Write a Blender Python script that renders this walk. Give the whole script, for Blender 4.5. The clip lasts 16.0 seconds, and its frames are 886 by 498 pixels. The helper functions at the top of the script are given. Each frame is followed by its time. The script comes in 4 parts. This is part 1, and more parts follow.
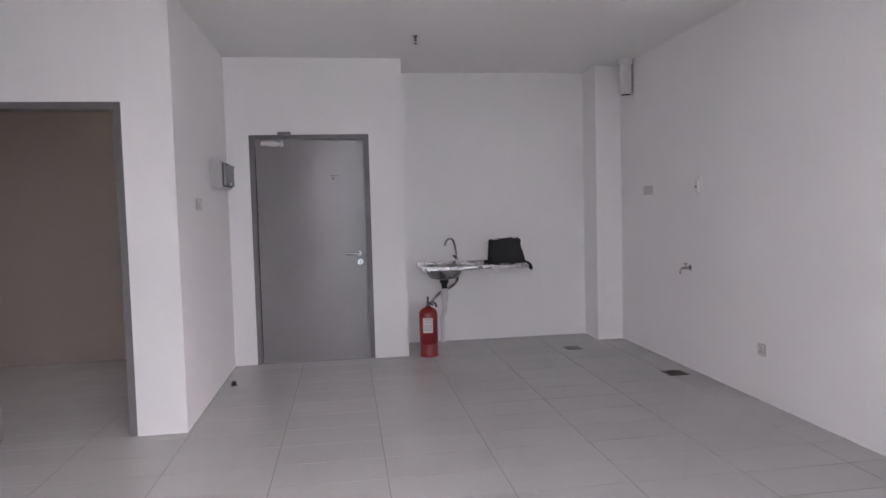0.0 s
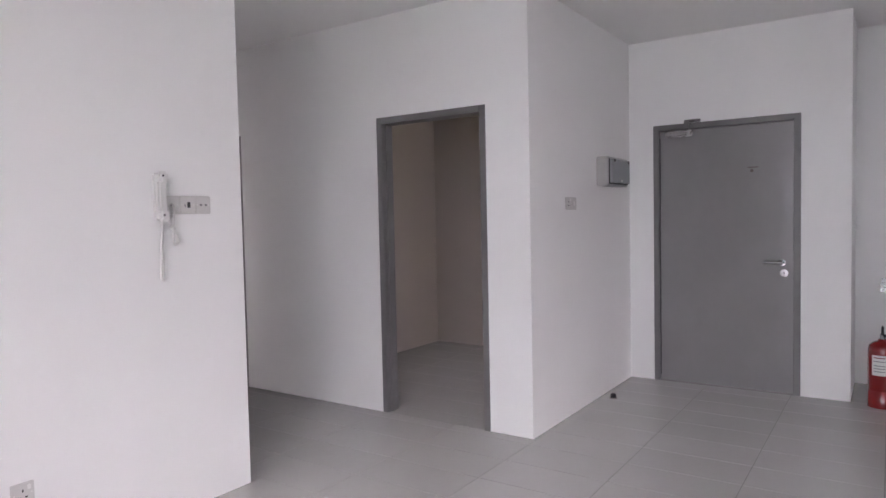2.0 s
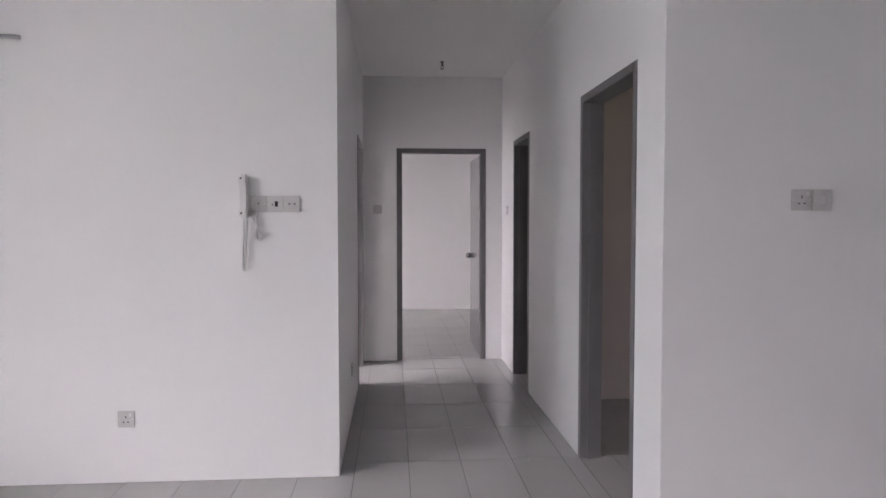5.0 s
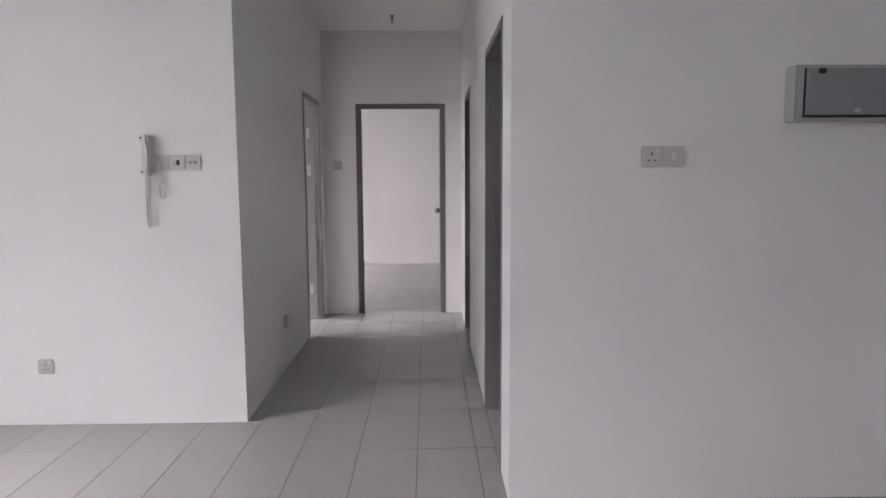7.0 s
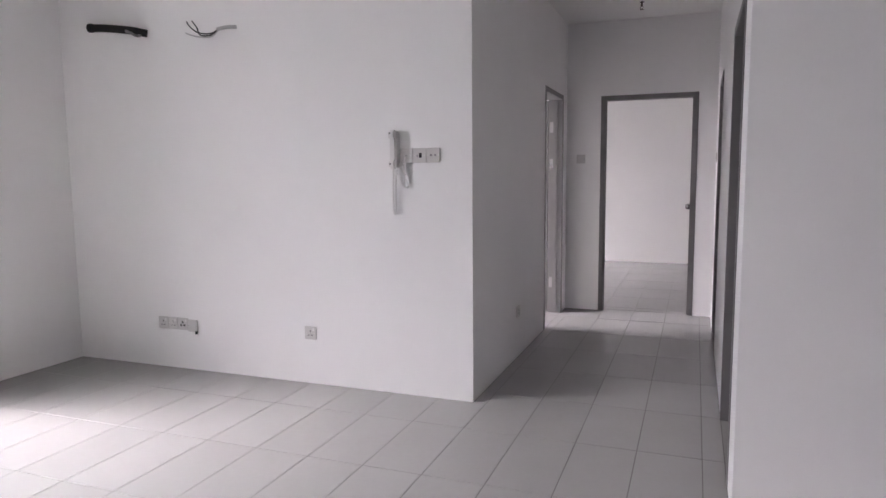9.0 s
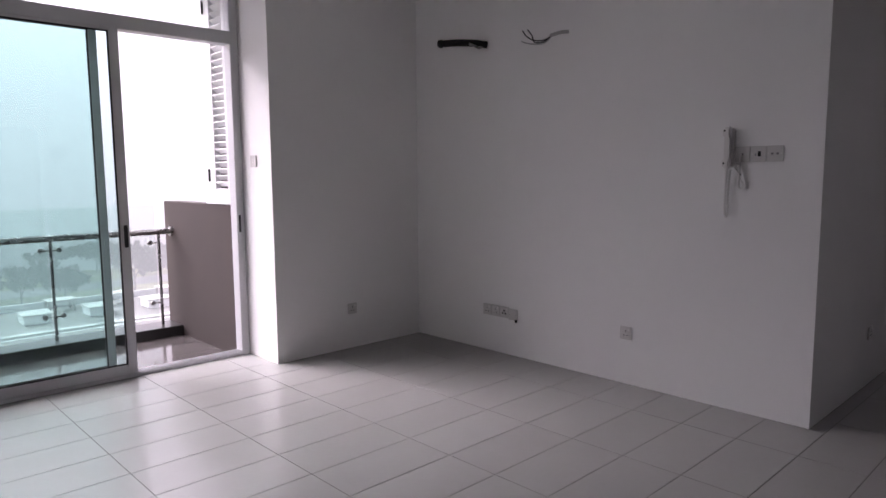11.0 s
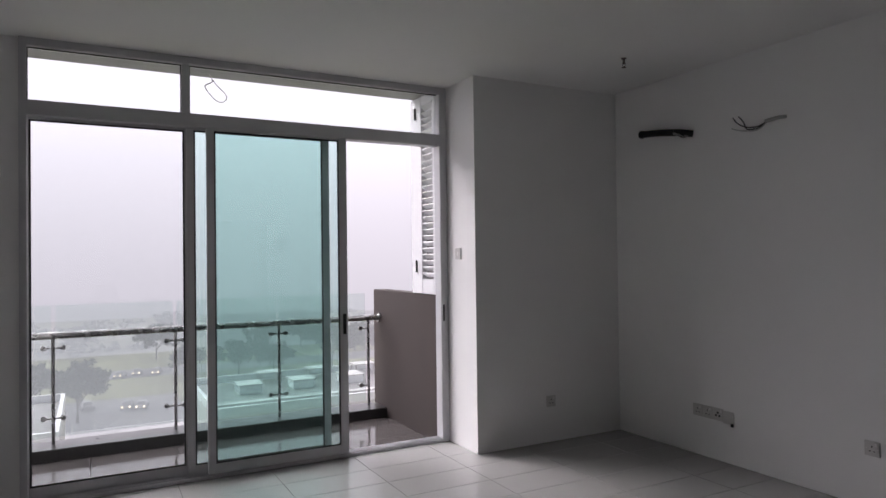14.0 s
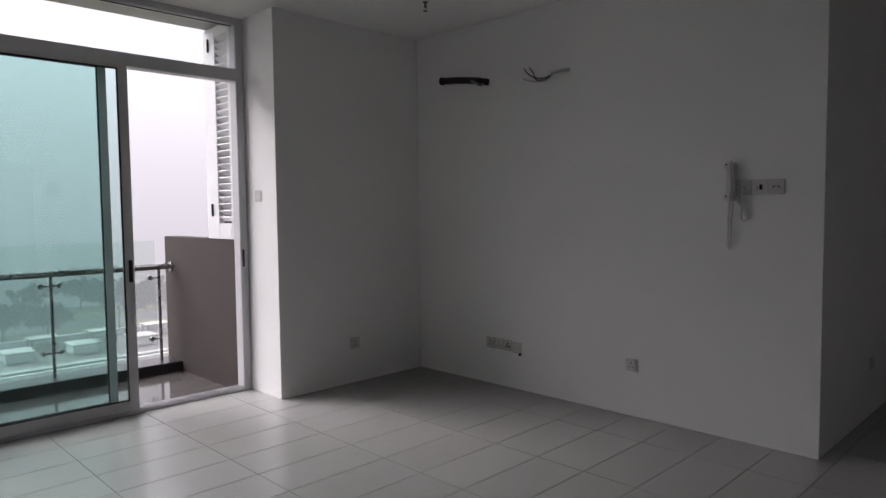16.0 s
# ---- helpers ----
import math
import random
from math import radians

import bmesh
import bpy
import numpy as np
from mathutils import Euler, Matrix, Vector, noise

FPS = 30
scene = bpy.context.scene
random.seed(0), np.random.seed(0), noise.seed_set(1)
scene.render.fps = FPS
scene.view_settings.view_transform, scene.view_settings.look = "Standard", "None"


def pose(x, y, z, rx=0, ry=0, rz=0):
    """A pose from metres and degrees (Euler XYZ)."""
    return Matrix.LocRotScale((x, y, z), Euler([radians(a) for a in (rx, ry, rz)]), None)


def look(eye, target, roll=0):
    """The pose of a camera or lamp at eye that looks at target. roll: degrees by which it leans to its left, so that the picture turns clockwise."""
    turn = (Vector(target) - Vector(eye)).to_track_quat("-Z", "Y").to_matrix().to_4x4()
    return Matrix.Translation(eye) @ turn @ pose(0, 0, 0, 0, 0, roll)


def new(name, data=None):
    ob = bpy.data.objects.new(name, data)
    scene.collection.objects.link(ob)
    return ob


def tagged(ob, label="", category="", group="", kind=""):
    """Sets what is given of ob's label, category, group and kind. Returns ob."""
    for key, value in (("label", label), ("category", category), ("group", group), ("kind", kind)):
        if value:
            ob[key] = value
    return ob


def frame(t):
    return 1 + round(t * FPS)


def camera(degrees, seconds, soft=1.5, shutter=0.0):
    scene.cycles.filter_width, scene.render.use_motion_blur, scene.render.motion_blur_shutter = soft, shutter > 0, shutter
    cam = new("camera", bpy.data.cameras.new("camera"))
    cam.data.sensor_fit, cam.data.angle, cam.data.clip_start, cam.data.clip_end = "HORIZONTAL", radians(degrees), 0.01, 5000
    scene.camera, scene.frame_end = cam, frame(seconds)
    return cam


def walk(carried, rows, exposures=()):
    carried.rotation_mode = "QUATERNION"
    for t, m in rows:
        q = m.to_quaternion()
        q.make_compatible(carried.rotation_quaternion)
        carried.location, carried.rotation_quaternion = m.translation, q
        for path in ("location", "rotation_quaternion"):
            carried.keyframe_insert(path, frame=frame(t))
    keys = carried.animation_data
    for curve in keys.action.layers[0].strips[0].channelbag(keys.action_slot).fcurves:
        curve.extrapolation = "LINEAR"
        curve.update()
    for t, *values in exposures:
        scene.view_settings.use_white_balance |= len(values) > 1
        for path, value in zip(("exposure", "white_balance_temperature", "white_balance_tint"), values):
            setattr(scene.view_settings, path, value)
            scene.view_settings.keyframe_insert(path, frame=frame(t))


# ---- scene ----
cam = camera(67.3, 16.0)

PATH = [
    (0, (-3.009, -2.031, 1.38), (-1.033, -2.317, 1.264), -1.5),
    (0.5, (-2.88, -2.111, 1.372), (-0.884, -2.035, 1.269), -1.5),
    (1, (-2.755, -2.339, 1.389), (-0.81, -1.884, 1.289), -1.5),
    (1.5, (-2.558, -2.581, 1.369), (-0.732, -1.771, 1.275), -1.2),
    (2, (-2.304, -2.82, 1.382), (-0.648, -1.703, 1.291), -1.2),
    (2.5, (-1.962, -3.096, 1.391), (-0.541, -1.691, 1.301), -0.9),
    (3, (-1.54, -3.279, 1.387), (-0.397, -1.641, 1.294), -0.7),
    (3.2, (-1.353, -3.364, 1.389), (-0.343, -1.64, 1.293), -0.5),
    (5.3, (0.496, -3.588, 1.381), (0.621, -1.595, 1.274), 0.0),
    (5.5, (0.607, -3.575, 1.381), (0.742, -1.588, 1.202), 0.1),
    (6, (0.794, -3.566, 1.392), (0.924, -1.581, 1.183), -0.1),
    (6.5, (0.91, -3.64, 1.395), (0.992, -1.653, 1.184), -0.1),
    (7, (1.043, -3.698, 1.399), (1.086, -1.711, 1.178), -0.3),
    (7.5, (1.2, -3.679, 1.399), (0.903, -1.714, 1.177), -0.2),
    (8, (1.256, -3.655, 1.395), (0.938, -1.694, 1.17), -0.2),
    (8.5, (1.226, -3.658, 1.369), (0.841, -1.709, 1.141), -0.5),
    (9, (1.208, -3.679, 1.359), (0.504, -1.82, 1.137), -0.5),
    (9.5, (1.173, -3.719, 1.36), (0.166, -2.004, 1.143), -0.5),
    (10, (1.153, -3.745, 1.375), (-0.056, -2.167, 1.157), -0.5),
    (12.5, (1.115, -3.883, 1.383), (-0.561, -2.815, 1.155), -0.7),
    (13, (1.107, -3.912, 1.388), (-0.646, -2.976, 1.16), -0.8),
    (13.5, (1.104, -3.926, 1.398), (-0.66, -3.012, 1.167), -0.7),
    (14, (1.079, -3.916, 1.448), (-0.684, -2.972, 1.475), -0.7),
    (14.5, (1.066, -3.966, 1.42), (-0.674, -2.991, 1.543), -0.6),
    (15, (1.111, -3.921, 1.373), (-0.638, -2.95, 1.365), -0.8),
    (15.5, (1.099, -3.919, 1.353), (-0.578, -2.831, 1.283), -0.7),
    (16, (1.075, -3.9, 1.37), (-0.342, -2.494, 1.25), -0.6),
]
# brightness and tint of the picture along the walk: seconds, stops, kelvin, tint
TONE = [
    (0.0, 3.4, 6400, 30), (1.0, 3.55, 6400, 30), (3.2, 3.35, 6400, 27), (5.3, 3.25, 6400, 27), (9.0, 3.3, 6400, 28),
    (10.2, 2.4, 6400, 37), (12.3, 1.25, 6400, 21), (14.5, 1.1, 6400, 23), (16.0, 1.1, 6450, 21),
]
walk(cam, [(t, look(eye, target, roll)) for t, eye, target, roll in PATH], exposures=TONE)

# ---- light: a bright overcast sky ----
world = bpy.data.worlds.new("overcast_sky")
scene.world = world
world.use_nodes = True
wn, wl = world.node_tree.nodes, world.node_tree.links
bg = wn["Background"]
sky = wn.new("ShaderNodeTexSky")
sky.sky_type, sky.sun_disc = "NISHITA", False
sky.sun_elevation, sky.sun_rotation = radians(39), radians(245)
sky.air_density, sky.dust_density, sky.ozone_density = 1.0, 6.0, 1.0
grey = wn.new("ShaderNodeHueSaturation")
grey.inputs["Saturation"].default_value = 0.12
wl.new(sky.outputs[0], grey.inputs["Color"])
wl.new(grey.outputs[0], bg.inputs["Color"])
bg.inputs["Strength"].default_value = 0.15
sun = new("sun", bpy.data.lights.new("sun", "SUN"))
sun.data.energy, sun.data.angle, sun.data.color = 1.5, radians(110), (1, 0.99, 0.98)
sun.matrix_world = look((-36, -17, 32), (0, 0, 0))


# ---- materials ----
def material(name, colour, rough=0.5, metal=0.0, vary=0.06, scale=3.0, grain=60.0, bump=0.05, depth=0.002, spread=0.0, coat=0.0):
    """A surface with broad stains, fine grain and relief; spread varies whole pieces."""
    m = bpy.data.materials.new(name)
    m.use_nodes = True
    n, l = m.node_tree.nodes, m.node_tree.links
    b = n["Principled BSDF"]
    tc = n.new("ShaderNodeTexCoord")
    broad = n.new("ShaderNodeTexNoise")
    broad.inputs["Scale"].default_value, broad.inputs["Detail"].default_value = scale, 5
    fine = n.new("ShaderNodeTexNoise")
    fine.inputs["Scale"].default_value, fine.inputs["Detail"].default_value = grain, 3
    geo = n.new("ShaderNodeNewGeometry")
    l.new(geo.outputs["Position"], broad.inputs["Vector"])
    l.new(geo.outputs["Position"], fine.inputs["Vector"])
    add = n.new("ShaderNodeMath")
    add.operation = "MULTIPLY_ADD"
    add.inputs[1].default_value = 0.35
    l.new(fine.outputs[0], add.inputs[0])
    l.new(broad.outputs[0], add.inputs[2])
    rng = n.new("ShaderNodeMapRange")
    rng.inputs["From Min"].default_value, rng.inputs["From Max"].default_value = 0.35, 1.0
    rng.inputs["To Min"].default_value, rng.inputs["To Max"].default_value = 1 - vary, 1 + vary
    l.new(add.outputs[0], rng.inputs["Value"])
    value = rng.outputs[0]
    if spread:
        info = n.new("ShaderNodeObjectInfo")
        mix = n.new("ShaderNodeMath")
        mix.operation = "MULTIPLY_ADD"
        mix.inputs[1].default_value = spread
        l.new(info.outputs["Random"], mix.inputs[0])
        l.new(value, mix.inputs[2])
        value = mix.outputs[0]
    hsv = n.new("ShaderNodeHueSaturation")
    hsv.inputs["Color"].default_value = (*colour, 1)
    l.new(value, hsv.inputs["Value"])
    l.new(hsv.outputs[0], b.inputs["Base Color"])
    r2 = n.new("ShaderNodeMapRange")
    r2.inputs["To Min"].default_value, r2.inputs["To Max"].default_value = max(rough - 0.05, 0.02), min(rough + 0.05, 1)
    l.new(broad.outputs[0], r2.inputs["Value"])
    l.new(r2.outputs[0], b.inputs["Roughness"])
    b.inputs["Metallic"].default_value, b.inputs["Coat Weight"].default_value = metal, coat
    if bump:
        bp = n.new("ShaderNodeBump")
        bp.inputs["Strength"].default_value, bp.inputs["Distance"].default_value = bump, depth
        l.new(add.outputs[0], bp.inputs["Height"])
        l.new(bp.outputs[0], b.inputs["Normal"])
    return m


def glass_material(name, tint):
    """A flat pane: tinted see-through with a mirror sheen that grows towards grazing views."""
    m = bpy.data.materials.new(name)
    m.use_nodes = True
    n, l = m.node_tree.nodes, m.node_tree.links
    n.remove(n["Principled BSDF"])
    clear, shine, mix, fres = (n.new("ShaderNode" + k) for k in ("BsdfTransparent", "BsdfGlossy", "MixShader", "Fresnel"))
    clear.inputs[0].default_value = (*tint, 1)
    shine.inputs["Roughness"].default_value = 0.01
    fres.inputs["IOR"].default_value = 1.3
    l.new(fres.outputs[0], mix.inputs[0])
    l.new(clear.outputs[0], mix.inputs[1])
    l.new(shine.outputs[0], mix.inputs[2])
    l.new(mix.outputs[0], n["Material Output"].inputs[0])
    return m


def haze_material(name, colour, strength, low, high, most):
    """Rain haze painted as a glowing distant backdrop: thick near the ground, thinning upwards."""
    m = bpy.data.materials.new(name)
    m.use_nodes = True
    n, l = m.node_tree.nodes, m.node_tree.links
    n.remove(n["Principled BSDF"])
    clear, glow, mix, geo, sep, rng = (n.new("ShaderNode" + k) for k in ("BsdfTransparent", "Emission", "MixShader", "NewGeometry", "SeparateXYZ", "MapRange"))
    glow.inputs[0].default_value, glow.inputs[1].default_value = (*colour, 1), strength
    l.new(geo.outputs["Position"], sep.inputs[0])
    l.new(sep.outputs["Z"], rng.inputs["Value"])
    # The glow brightens with height, so the sky's gradient is painted in.
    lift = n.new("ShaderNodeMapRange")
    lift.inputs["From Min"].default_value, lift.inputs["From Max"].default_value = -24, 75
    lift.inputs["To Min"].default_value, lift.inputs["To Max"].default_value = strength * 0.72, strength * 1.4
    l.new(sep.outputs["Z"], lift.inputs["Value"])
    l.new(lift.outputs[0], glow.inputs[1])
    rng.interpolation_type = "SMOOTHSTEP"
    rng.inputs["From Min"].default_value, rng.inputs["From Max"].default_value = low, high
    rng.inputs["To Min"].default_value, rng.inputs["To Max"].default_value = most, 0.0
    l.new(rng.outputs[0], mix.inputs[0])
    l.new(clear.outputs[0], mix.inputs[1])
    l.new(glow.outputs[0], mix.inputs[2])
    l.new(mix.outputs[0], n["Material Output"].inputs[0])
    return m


PAINT = material("white_wall_paint", (0.87, 0.868, 0.855), 0.55, vary=0.025, scale=1.3, grain=140, bump=0.12, depth=0.0015)
# Warm beige, darkened so the colour itself carries the unlit room's shade.
DIMBEIGE = material("dimmed_warm_beige_paint", (0.5, 0.44, 0.4), 0.55, vary=0.025, scale=1.3, grain=140, bump=0.12, depth=0.0015)
CEIL = material("white_ceiling_paint", (0.88, 0.88, 0.86), 0.8, vary=0.02, scale=1.0, grain=90, bump=0.1)
TILE = material("pale_ceramic_tile", (0.325, 0.322, 0.314), 0.24, vary=0.04, scale=2.2, grain=35, bump=0.02, spread=0.05)
GROUT = material("grey_grout", (0.13, 0.125, 0.12), 0.85, vary=0.2, scale=8, grain=200, bump=0.3)
FRAME = material("grey_frame_paint", (0.17, 0.165, 0.165), 0.4, vary=0.08, scale=6, bump=0.05)
LEAF = material("grey_door_enamel", (0.25, 0.245, 0.245), 0.16, vary=0.05, scale=2.5, grain=12, bump=0.16, depth=0.004)
ALU = material("powder_coated_aluminium", (0.55, 0.55, 0.565), 0.36, vary=0.04, scale=5, bump=0.02)
STEEL = material("brushed_stainless_steel", (0.36, 0.355, 0.35), 0.27, 1.0, vary=0.06, scale=9, grain=160, bump=0.0)
CHROME = material("polished_chrome", (0.38, 0.38, 0.39), 0.12, 1.0, vary=0.03, bump=0.0)
RUBBER = material("black_rubber_foam", (0.012, 0.012, 0.013), 0.7, vary=0.2, scale=30, grain=240, bump=0.25)
FABRIC = material("black_bag_fabric", (0.008, 0.008, 0.009), 0.75, vary=0.25, scale=20, grain=400, bump=0.3)
RED = material("red_enamel", (0.2, 0.011, 0.012), 0.2, vary=0.06, scale=12, bump=0.03, coat=0.4)
PAPER = material("printed_label", (0.75, 0.74, 0.72), 0.5, vary=0.04, scale=30)
INK = material("grey_ink", (0.25, 0.24, 0.25), 0.6, vary=0.05)
PLASTIC = material("white_plastic", (0.76, 0.75, 0.73), 0.35, vary=0.02, scale=15, bump=0.01)
PVC = material("white_pvc_pipe", (0.72, 0.71, 0.69), 0.35, vary=0.04, scale=10)
PLATE = material("warm_white_switch_plate", (0.6, 0.59, 0.57), 0.32, vary=0.02, scale=15, bump=0.01)
BOXGREY = material("light_grey_enclosure", (0.42, 0.42, 0.41), 0.4, vary=0.03, scale=9)
COVER = material("smoky_cover", (0.3, 0.32, 0.325), 0.15, vary=0.03, scale=9)
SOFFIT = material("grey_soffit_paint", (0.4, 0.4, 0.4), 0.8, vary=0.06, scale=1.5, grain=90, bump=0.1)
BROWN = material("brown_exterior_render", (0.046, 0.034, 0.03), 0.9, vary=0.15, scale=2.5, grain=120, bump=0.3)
KERB = material("dark_wet_kerb", (0.02, 0.018, 0.018), 0.3, vary=0.2, scale=4)
WETTILE = material("wet_balcony_tile", (0.075, 0.068, 0.066), 0.1, vary=0.12, scale=3, grain=30, bump=0.04)
LOUVRE = material("white_louvre_paint", (0.78, 0.78, 0.79), 0.45, vary=0.03, scale=8)
GRATE = material("dull_grate_metal", (0.13, 0.11, 0.1), 0.5, 0.5, vary=0.2, scale=40)
# One near-black colour for two bathroom walls, without any tile pattern.
DARKWALL = material("dark_bathroom_wall", (0.04, 0.038, 0.036), 0.35, vary=0.1)
PANE = glass_material("green_tinted_glass", (0.81, 0.905, 0.89))
FIXED = glass_material("pale_fixed_glass", (0.95, 0.965, 0.965))
CLEAR = glass_material("railing_glass", (0.93, 0.96, 0.95))
GRASS = material("wet_field_grass", (0.19, 0.2, 0.095), 0.9, vary=0.5, scale=0.03, grain=0.4, bump=0.0)
ASPHALT = material("wet_asphalt", (0.09, 0.09, 0.09), 0.35, vary=0.25, scale=0.2, grain=4, bump=0.0)
PALE = material("pale_concrete", (0.55, 0.54, 0.52), 0.7, vary=0.15, scale=0.3, grain=4, bump=0.0)
ROOFING = material("stained_flat_roof", (0.24, 0.235, 0.23), 0.6, vary=0.3, scale=0.25, grain=2, bump=0.0)
BARK = material("tree_bark", (0.06, 0.05, 0.04), 0.9, vary=0.3, scale=3)
LEAVES = material("tree_leaves", (0.03, 0.06, 0.026), 0.7, vary=0.4, scale=0.8, grain=6, bump=0.0)
CARPAINT = material("silver_car_paint", (0.38, 0.38, 0.38), 0.25, vary=0.03)
HAZE_NEAR = haze_material("glow_sheet_haze_near", (0.93, 0.92, 0.95), 0.44, -30, 8, 0.4)
HAZE_MID = haze_material("glow_sheet_haze_middle", (0.93, 0.92, 0.95), 0.44, -24, 40, 0.5)
HAZE_DEEP = haze_material("glow_sheet_haze_deep", (0.93, 0.92, 0.95), 0.44, -24, 60, 0.62)
HAZE_FAR = haze_material("glow_sheet_haze_far", (0.93, 0.92, 0.95), 0.44, 90, 300, 1.0)
LAMP = bpy.data.materials.new("headlight_glow")
LAMP.use_nodes = True
LAMP.node_tree.nodes["Principled BSDF"].inputs["Emission Color"].default_value = (1, 0.8, 0.5, 1)
LAMP.node_tree.nodes["Principled BSDF"].inputs["Emission Strength"].default_value = 3


# ---- mesh helpers ----
def slab(bm, x0, x1, y0, y1, z0, z1, bevel=0.0):
    m = Matrix.Translation(((x0 + x1) / 2, (y0 + y1) / 2, (z0 + z1) / 2)) @ Matrix.Diagonal((abs(x1 - x0), abs(y1 - y0), abs(z1 - z0), 1))
    made = bmesh.ops.create_cube(bm, size=1, matrix=m)["verts"]
    if bevel:
        edges = list({e for v in made for e in v.link_edges})
        bmesh.ops.bevel(bm, geom=edges, offset=bevel, segments=2, affect="EDGES")
    return bm


def block(x0, x1, y0, y1, z0, z1, bevel=0.0):
    return slab(bmesh.new(), x0, x1, y0, y1, z0, z1, bevel)


def rod(bm, a, b, r0, r1=None, sides=16):
    a, b = Vector(a), Vector(b)
    turn = (b - a).to_track_quat("Z", "Y").to_matrix().to_4x4()
    m = Matrix.Translation((a + b) / 2) @ turn
    bmesh.ops.create_cone(bm, cap_ends=True, segments=sides, radius1=r0, radius2=r0 if r1 is None else r1, depth=(b - a).length, matrix=m)
    return bm


def lathe(profile, at, sides=28):
    """A turned shape from (radius, height) pairs about an upright axis."""
    bm = bmesh.new()
    rings = []
    for r, z in profile:
        rings.append([bm.verts.new((at[0] + r * math.cos(2 * math.pi * k / sides), at[1] + r * math.sin(2 * math.pi * k / sides), at[2] + z)) for k in range(sides)])
    for a, b in zip(rings, rings[1:]):
        for k in range(sides):
            bm.faces.new((a[k], a[(k + 1) % sides], b[(k + 1) % sides], b[k]))
    bm.faces.new(rings[0][::-1])
    bm.faces.new(rings[-1])
    return bm


def tube(bm, points, r, sides=10):
    """A round tube through points, smoothed between them."""
    pts = [Vector(p) for p in points]
    path = []
    for a in range(len(pts) - 1):
        p0, p1, p2, p3 = pts[max(a - 1, 0)], pts[a], pts[a + 1], pts[min(a + 2, len(pts) - 1)]
        for s in range(6):
            t = s / 6
            path.append(0.5 * (2 * p1 + (p2 - p0) * t + (2 * p0 - 5 * p1 + 4 * p2 - p3) * t * t + (3 * p1 - p0 - 3 * p2 + p3) * t ** 3))
    path.append(pts[-1])
    rings = []
    side = None
    for a, p in enumerate(path):
        d = (path[min(a + 1, len(path) - 1)] - path[max(a - 1, 0)]).normalized()
        if side is None:
            side = d.orthogonal().normalized()
        side = (side - d * side.dot(d)).normalized()
        up = d.cross(side)
        rings.append([bm.verts.new(p + r * (side * math.cos(2 * math.pi * k / sides) + up * math.sin(2 * math.pi * k / sides))) for k in range(sides)])
    for a, b in zip(rings, rings[1:]):
        for k in range(sides):
            bm.faces.new((a[k], a[(k + 1) % sides], b[(k + 1) % sides], b[k]))
    bm.faces.new(rings[0][::-1])
    bm.faces.new(rings[-1])
    return bm


def part(name, bm, mat, parent=None, label="", smooth=False):
    bmesh.ops.recalc_face_normals(bm, faces=bm.faces)
    me = bpy.data.meshes.new(name)
    bm.to_mesh(me)
    bm.free()
    me.materials.append(mat)
    if smooth:
        me.shade_smooth()
        me.set_sharp_from_angle(angle=radians(40))
    ob = new(name, me)
    if parent is not None:
        ob.parent = parent
    return tagged(ob, label)


def thing(name, label, category, group="", kind=""):
    return tagged(new(name), label, category, group, kind)


def structure(name, bm, mat, label):
    return tagged(part(name, bm, mat), label, name.split("_")[0], "", "structure")


# ---- the flat's shell ----
H = 2.8


def wall(name, x0, x1, y0, y1, openings=(), label="smooth white painted plaster wall", mat=PAINT):
    """A wall with openings (from, to, sill, head) along its longer side."""
    bm = bmesh.new()
    along_x = x1 - x0 > y1 - y0
    at, end = (x0, x1) if along_x else (y0, y1)

    def piece(a, b, z0, z1):
        if b - a > 1e-4 and z1 - z0 > 1e-4:
            slab(bm, a, b, y0, y1, z0, z1) if along_x else slab(bm, x0, x1, a, b, z0, z1)

    for a, b, sill, head in sorted(openings):
        piece(at, a, 0, H)
        piece(a, b, 0, sill)
        piece(a, b, head, H)
        at = b
    piece(at, end, 0, H)
    return structure(name, bm, mat, label)


wall("wall_living_north", -3.142, 0, 0, 0.12)
wall("wall_corridor_west", -0.12, 0, 0.12, 3.0, [(1.98, 2.79, 0, 2.1)], "white plaster corridor wall with a doorway")
wall("wall_corridor_east", 1.378, 1.498, -0.985, 3.0, [(-0.68, 0.21, 0, 2.1), (1.665, 2.36, 0, 2.1)], "white plaster corridor wall with two doorways")
wall("wall_corridor_end", -3.66, 1.8, 3.0, 3.12, [(0.33, 1.215, 0, 2.1)], "white plaster wall ending the corridor")
wall("wall_hall_north", 1.498, 3.256, -0.985, -0.865)
wall("wall_entrance", 3.256, 3.4, -2.585, -0.865, [(-2.265, -1.185, 0, 2.105)], "white plaster wall around the entrance door")
wall("wall_kitchen_return", 3.4, 4.02, -2.585, -2.465)
wall("wall_kitchen_back", 3.9, 4.02, -4.85, -2.585, label="white plaster wall behind the sink")
wall("wall_south", -3.8, 4.02, -4.97, -4.85, label="long white plaster wall with a tap")
structure("wall_column_kitchen", block(3.53, 3.9, -4.85, -4.58, 0, H), PAINT, "white plastered column in the kitchen corner")
structure("wall_pier_north", block(-3.66, -3.142, -1.385, 0.12, 0, H), PAINT, "white plastered pier beside the balcony door")
structure("wall_pier_south", block(-3.8, -3.6, -4.85, -4.27, 0, H), PAINT, "white plastered pier beside the balcony door")
wall("wall_room_east_back", 3.86, 3.98, -0.865, 1.55, (), "warm beige wall of an unlit room, its shade in the colour", DIMBEIGE)
wall("wall_room_east_side", 1.498, 3.86, 1.43, 1.55, (), "warm beige wall of an unlit room, its shade in the colour", DIMBEIGE)
